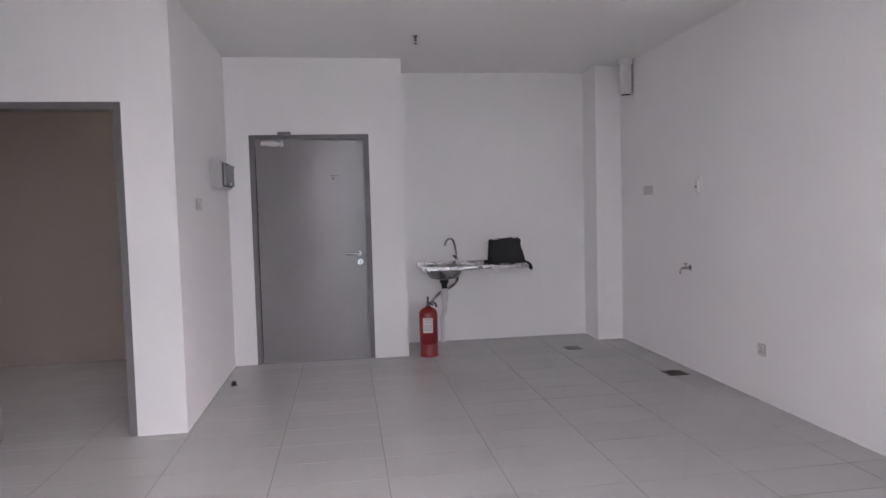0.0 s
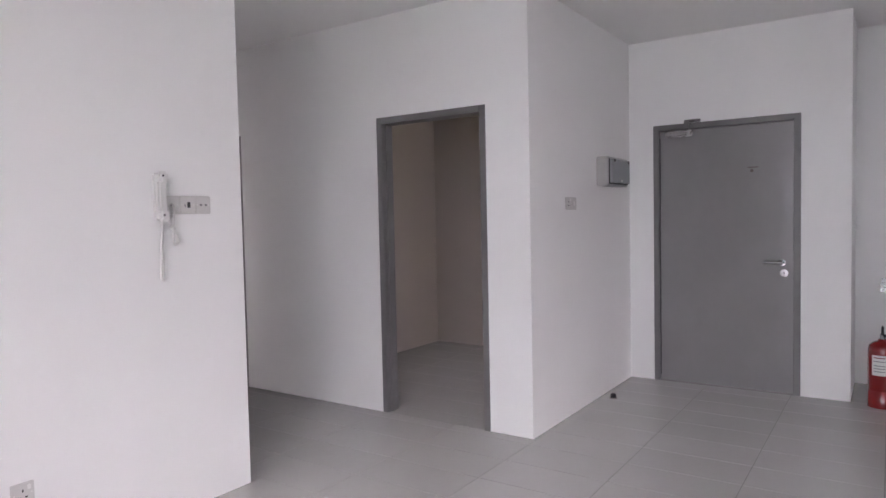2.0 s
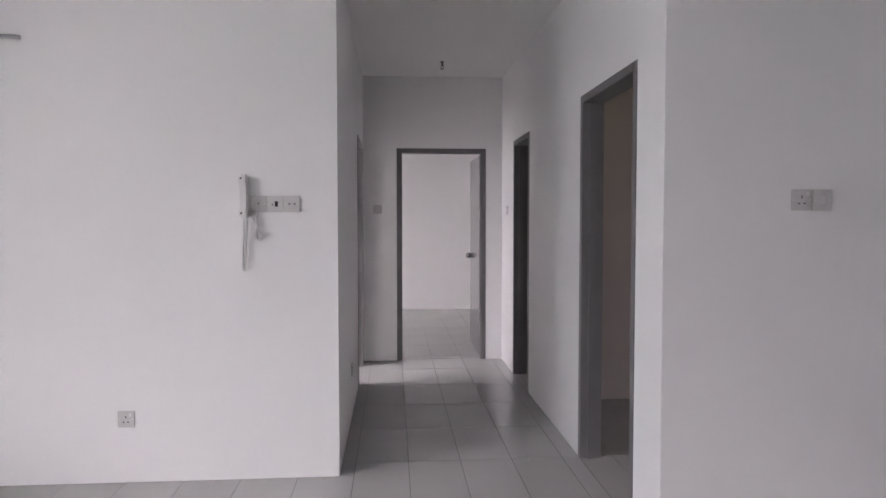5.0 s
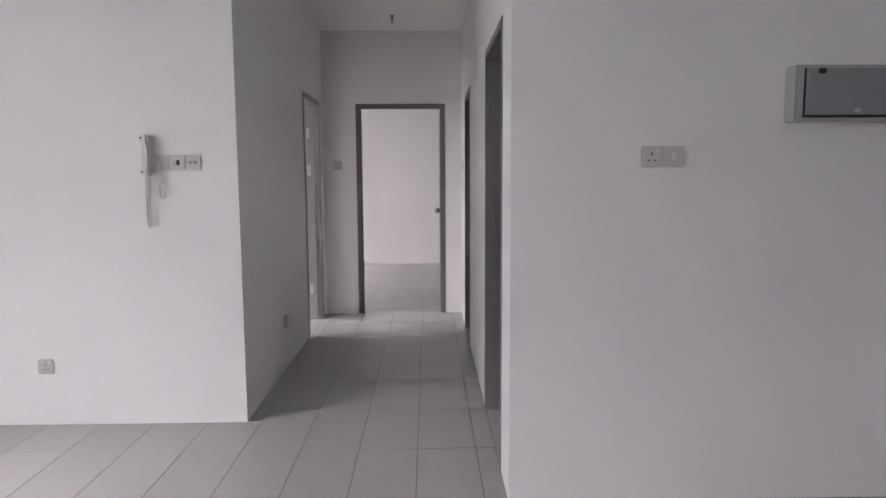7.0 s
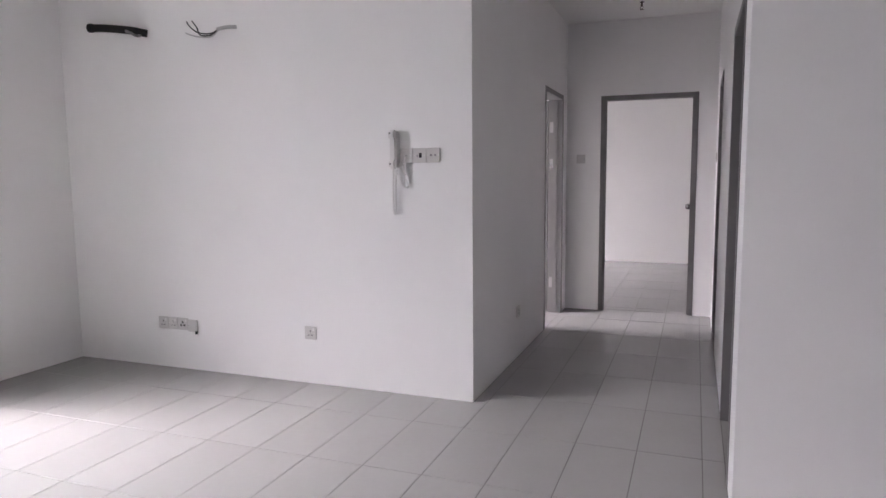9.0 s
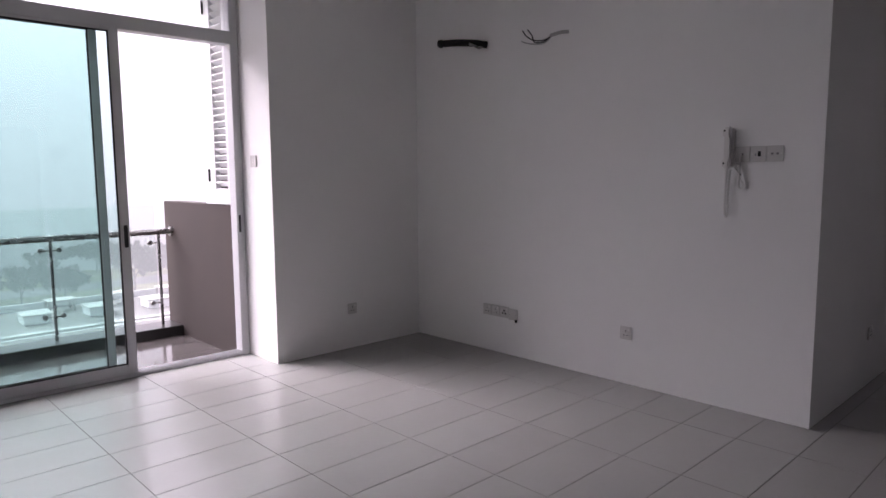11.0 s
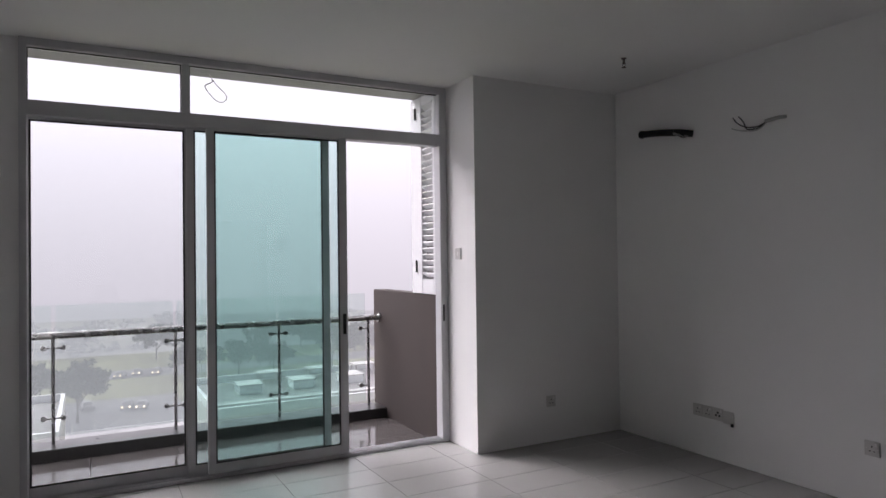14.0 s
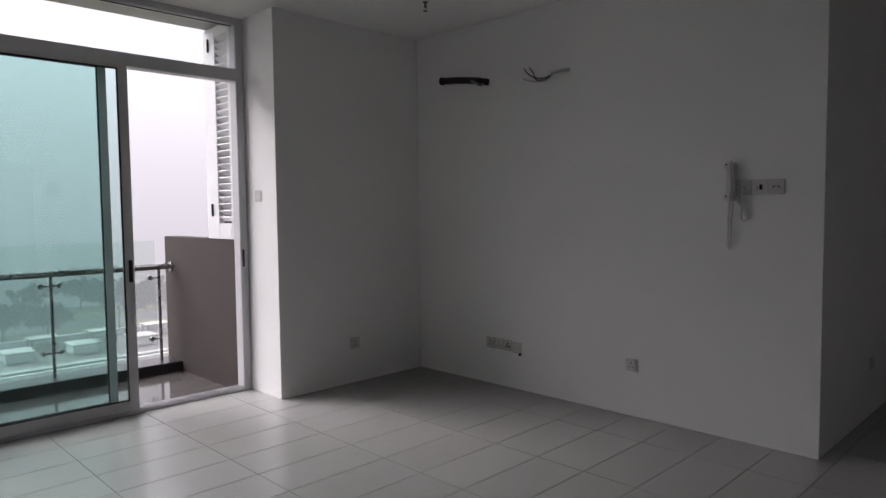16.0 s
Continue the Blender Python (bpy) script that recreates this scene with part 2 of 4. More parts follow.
wall("wall_bathroom_back", 3.4, 3.52, 1.55, 3.12, mat=DARKWALL, label="near-black bathroom wall")
wall("wall_bathroom_north", 1.8, 3.4, 3.0, 3.12, mat=DARKWALL, label="near-black bathroom wall")
wall("wall_facade_room_west", -3.78, -3.66, 0.12, 3.12, [(0.4, 2.75, 0.25, 2.6)])
wall("wall_facade_bedroom", -3.78, -3.66, 3.12, 6.97, [(3.8, 5.9, 0.8, 2.3)])
wall("wall_bedroom_far", -3.66, 1.8, 6.85, 6.97)
wall("wall_bedroom_east", 1.8, 1.92, 3.12, 6.97)
structure("ceiling", block(-3.8, 4.02, -4.97, 6.97, H, H + 0.12), CEIL, "flat white painted ceiling")
structure("floor", block(-3.66, 4.02, -4.97, 6.97, -0.15, -0.002), GROUT, "floor slab with grey grout between pale tiles")


# ---- doors ----
def door_frame(parent, axis, face, depth, a, b, head, width=0.045):
    """Steel frame in a wall: axis the wall's normal, face and depth its extent along it."""
    f0, f1 = sorted((face, face + depth))

    def bar(name, p, q, z0, z1):
        bm = block(f0, f1, p, q, z0, z1, 0.003) if axis == "x" else block(p, q, f0, f1, z0, z1, 0.003)
        return part(name, bm, FRAME, parent)

    j1, j2 = bar("jamb", a, a + width, 0, head), bar("jamb", b - width, b, 0, head)
    bar("head", a + width, b - width, head - width, head)
    s = 0.008
    m = (f0 + f1) / 2
    for p, q in ((a + width, a + width + s), (b - width - s, b - width)):
        bm = block(m - 0.02, f1 - 0.045, p, q, 0, head - width) if axis == "x" else block(p, q, m - 0.02, f1 - 0.045, 0, head - width)
        part("stop", bm, FRAME, parent)
    return j1, j2


entrance = thing("door_1", "closed grey enamelled steel entrance door in grey frame", "door", kind="structure")
door_frame(entrance, "x", 3.25, 0.15, -2.265, -1.185, 2.105)
leaf = part("leaf", block(3.268, 3.312, -2.217, -1.233, 0.008, 2.056, 0.002), LEAF, entrance)
part("rosette", rod(bmesh.new(), (3.268, -2.142, 1.0), (3.258, -2.142, 1.0), 0.026), CHROME, leaf, smooth=True)
bm = rod(bmesh.new(), (3.262, -2.142, 1.0), (3.205, -2.142, 1.0), 0.01)
rod(bm, (3.21, -2.15, 1.0), (3.21, -2.02, 1.0), 0.013)
part("lever_handle", bm, CHROME, leaf, "chrome lever handle", True)
bm = rod(bmesh.new(), (3.268, -2.155, 0.92), (3.255, -2.155, 0.92), 0.028)
part("lock_cylinder", bm, CHROME, leaf, "round chrome lock", True)
part("keyway", block(3.2525, 3.256, -2.158, -2.152, 0.912, 0.93), RUBBER, leaf)
part("peephole", rod(bmesh.new(), (3.268, -1.93, 1.70), (3.262, -1.93, 1.70), 0.012), GRATE, leaf, smooth=True)
part("mark", block(3.2655, 3.268, -1.975, -1.90, 1.722, 1.73), GRATE, leaf)
for z in (0.35, 0.86, 1.5, 1.85):
    bm = rod(bmesh.new(), (3.262, -1.229, z - 0.06), (3.262, -1.229, z + 0.06), 0.008)
    part("hinge", bm, FRAME, leaf, smooth=True)
part("seal_strip", block(3.262, 3.268, -1.2385, -1.234, 0.05, 2.0), RUBBER, leaf)
closer = part("door_closer", block(3.215, 3.268, -1.50, -1.29, 2.0, 2.045, 0.008), STEEL, leaf, "silver hydraulic door closer")
bm = block(3.17, 3.245, -1.47, -1.445, 2.05, 2.06, 0.002)
slab(bm, 3.17, 3.19, -1.49, -1.45, 2.06, 2.115, 0.002)
rod(bm, (3.2, -1.46, 2.04), (3.2, -1.46, 2.065), 0.01)
rod(bm, (3.18, -1.46, 2.1), (3.24, -1.52, 2.12), 0.007)
slab(bm, 3.226, 3.249, -1.56, -1.44, 2.105, 2.13, 0.003)
part("closer_arm", bm, FRAME, closer)


def room_door(name, label, axis, face, depth, a, b, leaf_box, knob, hinges):
    d = thing(name, label, "door", kind="structure")
    jambs = door_frame(d, axis, face, depth, a, b, 2.1)
    if leaf_box:
        lf = part("leaf", block(*leaf_box, 0.01, 2.05, 0.002), LEAF, d, "grey painted flush leaf standing open")
        part("knob", lathe([(0.012, -0.03), (0.026, -0.022), (0.03, 0), (0.026, 0.022), (0.012, 0.03)], knob, 16), CHROME, lf, "chrome knob", True)
    for x0, x1, y0, y1 in hinges:
        for z in (0.3, 1.45, 1.8):
            part("hinge", block(x0, x1, y0, y1, z - 0.05, z + 0.05, 0.001), STEEL, jambs[1], "steel butt hinge")
    return d, jambs


d, jambs = room_door("door_2", "empty grey steel door frame of a dark room", "x", 1.374, 0.126, -0.68, 0.21, None, None, [])
part("strike_plate", block(1.42, 1.45, 0.1615, 0.165, 0.93, 1.07), STEEL, jambs[1])
part("strike_hole", block(1.428, 1.442, 0.16, 0.1615, 0.97, 1.02), RUBBER, jambs[1])
room_door("door_3", "grey steel door frame of an unlit bathroom", "x", 1.374, 0.126, 1.665, 2.36, None, None, [])
room_door("door_4", "grey bedroom door standing open at the corridor end", "y", 2.996, 0.1, 0.33, 1.215,
          (1.168, 1.206, 3.13, 3.93), (1.14, 3.86, 1.0), [(1.164, 1.17, 3.055, 3.115)])
room_door("door_5", "grey bedroom door standing open off the corridor", "x", -0.13, 0.136, 1.98, 2.79,
          (-0.92, -0.135, 2.745, 2.783), (-0.85, 2.71, 1.0), [(-0.115, -0.06, 2.739, 2.745)])

# ---- the balcony door ----
win = thing("window_1", "aluminium sliding balcony door with transom, half open", "window", kind="structure")
FX0, FX1 = -3.665, -3.565


def bar(name, x0, x1, y0, y1, z0, z1, parent=win, bev=0.004):
    return part(name, block(x0, x1, y0, y1, z0, z1, bev), ALU, parent)


bar("window_frame", FX0, FX1, -4.27, -4.23, 0, H - 0.001)
bar("window_frame", FX0, FX1, -1.45, -1.387, 0, H - 0.001)
bar("window_frame", FX0, FX1, -4.23, -1.44, H - 0.05, H - 0.001)
bar("transom", FX0, FX1, -4.23, -1.44, 2.335, 2.425)
bar("mullion", FX0 + 0.01, FX1 - 0.01, -3.36, -3.31, 2.425, H - 0.05)
sill = bar("window_sill", FX0, FX1, -4.23, -1.44, 0.0, 0.022)
for x in (-3.64, -3.61, -3.585):
    part("track", block(x - 0.003, x + 0.003, -4.21, -1.445, 0.022, 0.032), ALU, sill)
for a, b in ((-4.23, -3.36), (-3.31, -1.44)):
    p = part("transom_pane", block(-3.62, -3.614, a, b, 2.425, H - 0.05), FIXED, win, "fixed transom glass")
    p.visible_shadow = False
    for z0, z1 in ((2.425, 2.431), (H - 0.056, H - 0.05)):
        part("gasket", block(-3.613, -3.607, a, b, z0, z1), RUBBER, p)
    for y0, y1 in ((a, a + 0.006), (b - 0.006, b)):
        part("gasket", block(-3.613, -3.607, y0, y1, 2.431, H - 0.056), RUBBER, p)


def sash(name, x, a, b, left, right, glass=PANE):
    s = thing("sash_hold", "", "")
    s.name = name
    s.parent = win
    z0, z1, r = 0.033, 2.334, 0.062
    part("stile", block(x - 0.017, x + 0.017, a, a + left, z0, z1, 0.003), ALU, s)
    part("stile", block(x - 0.017, x + 0.017, b - right, b, z0, z1, 0.003), ALU, s)
    part("rail", block(x - 0.016, x + 0.016, a + left, b - right, z0, z0 + r, 0.003), ALU, s)
    part("rail", block(x - 0.016, x + 0.016, a + left, b - right, z1 - 0.015, z1, 0.002), ALU, s)
    g = part("pane", block(x - 0.003, x + 0.003, a + left, b - right, z0 + r, z1 - 0.015), glass, s)
    g.visible_shadow = False
    y0, y1, b0, b1, k = a + left, b - right, z0 + r, z1 - 0.015, 0.01
    bm = block(x + 0.004, x + 0.012, y0, y1, b0, b0 + k)
    slab(bm, x + 0.004, x + 0.012, y0, y1, b1 - k, b1)
    slab(bm, x + 0.004, x + 0.012, y0, y0 + k, b0 + k, b1 - k)
    slab(bm, x + 0.004, x + 0.012, y1 - k, y1, b0 + k, b1 - k)
    part("gasket", bm, RUBBER, s, "black glazing gasket")
    return s


sash("fixed_sash", -3.646, -4.228, -3.296, 0.006, 0.045, FIXED)
sash("sliding_sash", -3.615, -3.33, -2.35, 0.045, 0.05)
inner = sash("sliding_sash", -3.583, -3.21, -2.226, 0.05, 0.06)
part("pull_handle", block(-3.565, -3.555, -2.266, -2.241, 0.9, 1.05, 0.003), RUBBER, inner, "black recessed pull")
part("latch", block(-3.57, -3.56, -1.437, -1.42, 0.95, 1.08, 0.002), RUBBER, win)

# ---- balcony ----
balc = thing("balcony_floor", "wet dark tiled balcony floor", "balcony", kind="structure")
part("slab", block(-5.0, -3.665, -5.1, -1.44, -0.25, -0.052), KERB, balc)
for a in range(3):
    for b in range(7):
        y0 = -5.1 + 0.6 * b
        x0 = -4.68 + 0.34 * a
        part("tile", block(x0 + 0.002, x0 + 0.338, y0 + 0.002, min(y0 + 0.598, -1.442), -0.052, -0.03, 0.001), WETTILE, balc)
structure("trim_balcony_kerb", block(-4.98, -4.685, -5.1, -1.44, -0.052, 0.055, 0.006), KERB, "dark wet kerb under the balcony railing")
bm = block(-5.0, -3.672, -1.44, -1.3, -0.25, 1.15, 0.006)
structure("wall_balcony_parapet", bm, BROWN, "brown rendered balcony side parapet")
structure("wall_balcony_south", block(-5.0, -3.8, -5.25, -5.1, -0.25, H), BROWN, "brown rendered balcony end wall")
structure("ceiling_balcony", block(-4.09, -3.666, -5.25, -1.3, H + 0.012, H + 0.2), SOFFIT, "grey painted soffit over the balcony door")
structure("wall_facade_outer", block(-3.8, -3.665, -1.38, 0.12, 0, H), PAINT, "outer face of the pier")

shutter = thing("louvre_shutter", "white painted louvred shutter above the balcony parapet", "shutter")
for x0, x1, z0, z1 in ((-4.1, -3.905, 1.152, H), (-3.705, -3.67, 1.152, H), (-3.905, -3.705, 1.152, 1.275), (-3.905, -3.705, 2.72, H)):
    part("frame_board", block(x0, x1, -1.445, -1.40, z0 + 0.001, z1, 0.003), LOUVRE, shutter)
part("backing", block(-4.08, -3.68, -1.36, -1.35, 1.152, H), FRAME, shutter)
for k in range(28):
    z = 1.29 + k * 0.0515
    bm = bmesh.new()
    m = Matrix.Translation((-3.805, -1.42, z + 0.02)) @ Matrix.Rotation(radians(-38), 4, "X") @ Matrix.Diagonal((0.2, 0.052, 0.009, 1))
    bmesh.ops.create_cube(bm, size=1, matrix=m)
    part("slat", bm, LOUVRE, shutter)
for z in (1.33, 2.62):
    part("bolt", block(-4.01, -3.995, -1.458, -1.445, z, z + 0.1, 0.002), RUBBER, shutter, "black slide bolt")

railing = thing("balcony_railing", "stainless steel and glass balcony railing on a kerb", "railing")
part("handrail", rod(bmesh.new(), (-4.85, -5.08, 0.888), (-4.85, -1.45, 0.888), 0.027), STEEL, railing, smooth=True)
part("end_flange", rod(bmesh.new(), (-4.85, -1.462, 0.888), (-4.85, -1.441, 0.888), 0.045), STEEL, railing, smooth=True)
for k, y in enumerate((-5.0, -4.147, -3.27, -2.41, -1.56)):
    post = part("post", rod(bmesh.new(), (-4.85, y, 0.055), (-4.85, y, 0.88), 0.0125), STEEL, railing, smooth=True)
    for z in (0.25, 0.79):
        ends = (-0.066, 0.066) if y < -2 else (-0.066,)
        bm = rod(bmesh.new(), (-4.87, y + ends[0], z), (-4.87, y + (0.066 if y < -2 else 0), z), 0.007)
        for e in ends:
            rod(bm, (-4.868, y + e, z), (-4.9, y + e, z), 0.02)
        part("glass_clamp", bm, STEEL, post, "steel spider clamp", True)
    if k < 4:
        end = (-4.147, -3.27, -2.41, -1.56)[k]
        g = part("glass_panel", block(-4.906, -4.896, y + 0.012, end - 0.012, 0.1, 1.12, 0.002), CLEAR, railing, "clear railing glass")
        g.visible_shadow = False

wires = thing("hanging_cable", "loose pale cable loop hanging from the soffit", "cable")
bm = tube(bmesh.new(), [(-4.0, -3.12, H + 0.02), (-4.0, -3.10, 2.76), (-4.0, -3.15, 2.72), (-4.0, -3.08, 2.63), (-4.0, -3.02, 2.62), (-4.0, -3.0, 2.67), (-4.0, -3.07, 2.74), (-4.0, -3.1, 2.78)], 0.004, 6)
part("cord", bm, PLASTIC, wires, smooth=True)


# ---- wall fittings ----
def on_wall(ob, side, a, fixed, z):
    """Seat a fitting made in its own x (across), z (up), -y (outwards) frame on a wall."""
    turn = {"-y": 0, "+x": 90, "-x": -90, "+y": 180}[side]
    place = {"-y": (a, fixed, z), "+y": (a, fixed, z), "+x": (fixed, a, z), "-x": (fixed, a, z)}[side]
    ob.matrix_basis = pose(*place, 0, 0, turn)
    return ob


def plate(name, label, face, category="socket"):
    """An 86 mm wall plate: 'socket', 'switch', 'blank', 'data' or 'tv' face."""
    t = thing(name, label, category, "wall plates")
    p = part("plate", block(-0.043, 0.043, -0.009, 0.0, -0.043, 0.043, 0.003), PLATE, t)
    if face == "socket":
        for x, z, w, h in ((0, 0.012, 0.005, 0.012), (-0.012, -0.014, 0.01, 0.005), (0.012, -0.014, 0.01, 0.005)):
            part("pin_hole", block(x - w / 2, x + w / 2, -0.0098, -0.0085, z - h / 2, z + h / 2), RUBBER, p)
        part("rocker", block(0.016, 0.03, -0.013, -0.009, 0.014, 0.034, 0.002), PLASTIC, p)
    elif face == "switch":
        part("rocker", block(-0.009, 0.009, -0.014, -0.009, -0.015, 0.015, 0.003), PLASTIC, p)
    elif face == "data":
        part("port", block(-0.002, 0.014, -0.0105, -0.0085, -0.014, 0.014), RUBBER, p)
        part("logo_bar", block(-0.018, -0.01, -0.0096, -0.0085, -0.01, 0.002), INK, p)
    elif face == "triple":
        for x, z in ((-0.014, -0.009), (0.014, -0.009), (0.0, 0.012)):
            part("pin_hole", block(x - 0.008, x + 0.008, -0.0105, -0.0085, z - 0.007, z + 0.007, 0.001), RUBBER, p)
        part("rocker", block(0.022, 0.034, -0.012, -0.009, 0.018, 0.034, 0.002), PLASTIC, p)
    elif face == "tv":
        for x in (-0.014, 0.014):
            bmx = rod(bmesh.new(), (x, -0.009, 0), (x, -0.013, 0), 0.006)
            part("port", bmx, INK, p, smooth=True)
    elif face == "phone":
        part("port", rod(bmesh.new(), (0, -0.0085, 0), (0, -0.0115, 0), 0.005), RUBBER, p, smooth=True)
    for x in (-0.032, 0.032):
        part("screw_cap", rod(bmesh.new(), (x, -0.0085, 0), (x, -0.0098, 0), 0.003, sides=8), INK if face == "blank" else PLASTIC, p)
    return t


for x, face, lab in ((-0.413, "phone", "pale phone outlet plate on the wall"), (-0.326, "data", "pale data outlet plate with dark port"), (-0.239, "tv", "pale aerial outlet plate with two ports")):
    on_wall(plate("outlet_plate", lab, face), "-y", x, 0, 1.474)
on_wall(plate("power_socket", "single pale power socket low on the wall", "socket"), "-y", -1.112, 0, 0.34)
for x, face in ((-2.33, "socket"), (-2.243, "socket"), (-2.156, "triple")):
    on_wall(plate("power_socket" if face == "socket" else "outlet_plate", "pale wall plate in a low row of plates", face), "-y", x, 0, 0.325)
tri = plate("triple_outlet", "white outlet plate with a loose black plug, slightly proud", "blank")
on_wall(tri, "-y", -2.067, -0.004, 0.318)
part("loose_plug", rod(bmesh.new(), (0.035, -0.012, -0.055), (0.035, -0.012, -0.035), 0.01, sides=10), RUBBER, tri)
on_wall(plate("power_socket", "single pale power socket low on the pier", "socket"), "+x", -0.716, -3.142, 0.318)
on_wall(plate("light_switch", "single white switch on the pier", "switch", "switch"), "-y", -3.39, -1.385, 1.479)
on_wall(plate("power_socket", "single white power socket beside a switch", "socket"), "-y", 1.951, -0.985, 1.468)
on_wall(plate("light_switch", "white light switch beside a socket", "switch", "switch"), "-y", 2.039, -0.985, 1.468)
on_wall(plate("light_switch", "pale switch beside the bedroom door", "blank", "switch"), "-y", 0.143, 3.0, 1.5)
on_wall(plate("light_switch", "pale switch beside the bathroom door", "switch", "switch"), "-x", 2.678, 1.378, 1.488)
on_wall(plate("power_socket", "pale power socket low on the corridor wall", "socket"), "+x", 1.07, 0, 0.345)
for x in (2.87, 2.957):
    on_wall(plate("outlet_plate", "pale grey outlet plate over the worktop zone", "blank"), "+y", x, -4.85, 1.516)
on_wall(plate("power_socket", "single pale power socket low on the long wall", "socket"), "+y", 1.182, -4.85, 0.36)

det = thing("water_heater_switch", "rounded white plastic isolator on the long wall", "switch")
part("body", block(-0.04, 0.04, -0.05, 0, -0.07, 0.07, 0.02), PLASTIC, det, smooth=True)
part("indicator", block(-0.012, 0.012, -0.054, -0.05, -0.02, 0.0, 0.001), INK, det)
on_wall(det, "+y", 1.964, -4.85, 1.525)

tap = thing("wall_tap", "chrome bib tap on the long wall", "tap")
part("flange", rod(bmesh.new(), (0, 0, 0), (0, -0.012, 0), 0.028), CHROME, tap, smooth=True)
bm = rod(bmesh.new(), (0, -0.01, 0), (0, -0.09, 0), 0.012)
tube(bm, [(0, -0.08, 0), (0, -0.115, -0.004), (0, -0.128, -0.03), (0, -0.13, -0.055)], 0.01)
part("spout", bm, CHROME, tap, smooth=True)
bm = rod(bmesh.new(), (0, -0.065, 0.005), (0, -0.065, 0.04), 0.008)
rod(bm, (-0.035, -0.065, 0.042), (0.035, -0.065, 0.042), 0.007)
part("valve_handle", bm, CHROME, tap, smooth=True)
on_wall(tap, "+y", 2.146, -4.85, 0.85)
tap.matrix_basis = tap.matrix_basis @ Matrix.Diagonal((0.72, 0.72, 0.9, 1))

# intercom receiver
phone = thing("intercom_phone", "white door-intercom receiver with coiled cord on the wall", "intercom")
part("cradle", block(-0.53, -0.475, -0.028, 0, 1.4, 1.62, 0.01), PLASTIC, phone, smooth=True)
bm = block(-0.525, -0.48, -0.05, -0.026, 1.43, 1.59, 0.01)
slab(bm, -0.527, -0.478, -0.068, -0.026, 1.565, 1.625, 0.012)
slab(bm, -0.527, -0.478, -0.068, -0.026, 1.395, 1.455, 0.012)
hand = part("receiver", bm, PLASTIC, phone, smooth=True)
for z in (1.605, 1.425):
    part("screw_dot", rod(bmesh.new(), (-0.512, -0.067, z), (-0.512, -0.07, z), 0.005, sides=10), RUBBER, hand)
down = [(-0.505, -0.04, 1.395), (-0.511, -0.032, 1.27), (-0.513, -0.027, 1.145), (-0.506, -0.025, 1.122), (-0.499, -0.024, 1.145), (-0.499, -0.022, 1.27), (-0.492, -0.02, 1.39)]
bm = tube(bmesh.new(), down, 0.0038, 8)
for a, b in zip(down, down[1:]):
    p, q = Vector(a), Vector(b)
    turns = max(2, round((q - p).length / 0.0075))
    for k in range(turns):
        rod(bm, p.lerp(q, (k + 0.15) / turns), p.lerp(q, (k + 0.75) / turns), 0.0066, 0.0058, 8)
part("coiled_cord", bm, PLASTIC, phone, "coiled white cord")
bm = tube(bmesh.new(), [(-0.435, -0.012, 1.474), (-0.436, -0.03, 1.455), (-0.437, -0.028, 1.41), (-0.441, -0.025, 1.365)], 0.0035, 8)
for k in range(3):
    w, o = 0.012 + 0.005 * k, 0.004 * k
    tube(bm, [(-0.441, -0.02 - o, 1.362), (-0.446 - w, -0.018 - o, 1.40), (-0.452 - w, -0.018 - o, 1.424 - o), (-0.447, -0.018 - o, 1.415), (-0.441, -0.022 - o, 1.362),
              (-0.436 + w * 0.8, -0.02 - o, 1.315), (-0.428 + w * 0.8, -0.018 - o, 1.285 + 2 * o), (-0.434 - w * 0.3, -0.018 - o, 1.29), (-0.441, -0.022 - o, 1.36)], 0.003, 6)
part("cable_bundle", bm, PLASTIC, phone, "bundled white cable", True)
phone.matrix_basis = pose(0.022, 0, 0)
part("cable_tie", block(-0.45, -0.432, -0.036, -0.012, 1.357, 1.367, 0.002), PLASTIC, phone)

# distribution board
db = thing("distribution_board", "light grey fuse box with closed smoky cover on wall", "fuse box")
part("enclosure", block(2.485, 2.94, -1.072, -0.985, 1.602, 1.82, 0.006), BOXGREY, db)
cov = part("cover", block(2.52, 2.915, -1.098, -1.0725, 1.625, 1.802, 0.004), COVER, db, "smoky grey hinged cover")
# Black strips along two cover edges, put in for the gap's shade.
part("cover_gap_shade", block(2.515, 2.5195, -1.08, -1.0722, 1.62, 1.806), RUBBER, db)
part("cover_gap_shade", block(2.513, 2.92, -1.08, -1.0722, 1.616, 1.6245), RUBBER, db)
for x in (2.555, 2.87):
    part("cover_clip", block(x, x + 0.03, -1.103, -1.098, 1.782, 1.802, 0.002), RUBBER, cov)
part("latch", block(2.705, 2.729, -1.105, -1.098, 1.632, 1.65, 0.002), BOXGREY, cov)
part("brand_bar", block(2.7, 2.735, -1.0995, -1.098, 1.788, 1.794), INK, cov)

# capped air-conditioning pipe and cable stub
pipe = thing("aircon_pipe_stub", "black insulated air-conditioning pipe stub on the wall", "pipe")
part("insulation", tube(bmesh.new(), [(-2.815, -0.05, 2.418), (-2.65, -0.05, 2.402), (-2.45, -0.045, 2.372), (-2.40, -0.035, 2.36), (-2.37, 0.0, 2.355)], 0.026, 12), RUBBER, pipe, smooth=True)
part("copper_tail", tube(bmesh.new(), [(-2.47, -0.085, 2.365), (-2.42, -0.09, 2.345), (-2.40, -0.06, 2.33), (-2.385, -0.03, 2.345), (-2.375, 0, 2.36)], 0.009, 8), STEEL, pipe, smooth=True)
part("end_cap", rod(bmesh.new(), (-2.83, -0.05, 2.4195), (-2.814, -0.05, 2.418), 0.0315), RUBBER, pipe, smooth=True)
pipe.matrix_basis = pose(0.03, 0, -0.018)
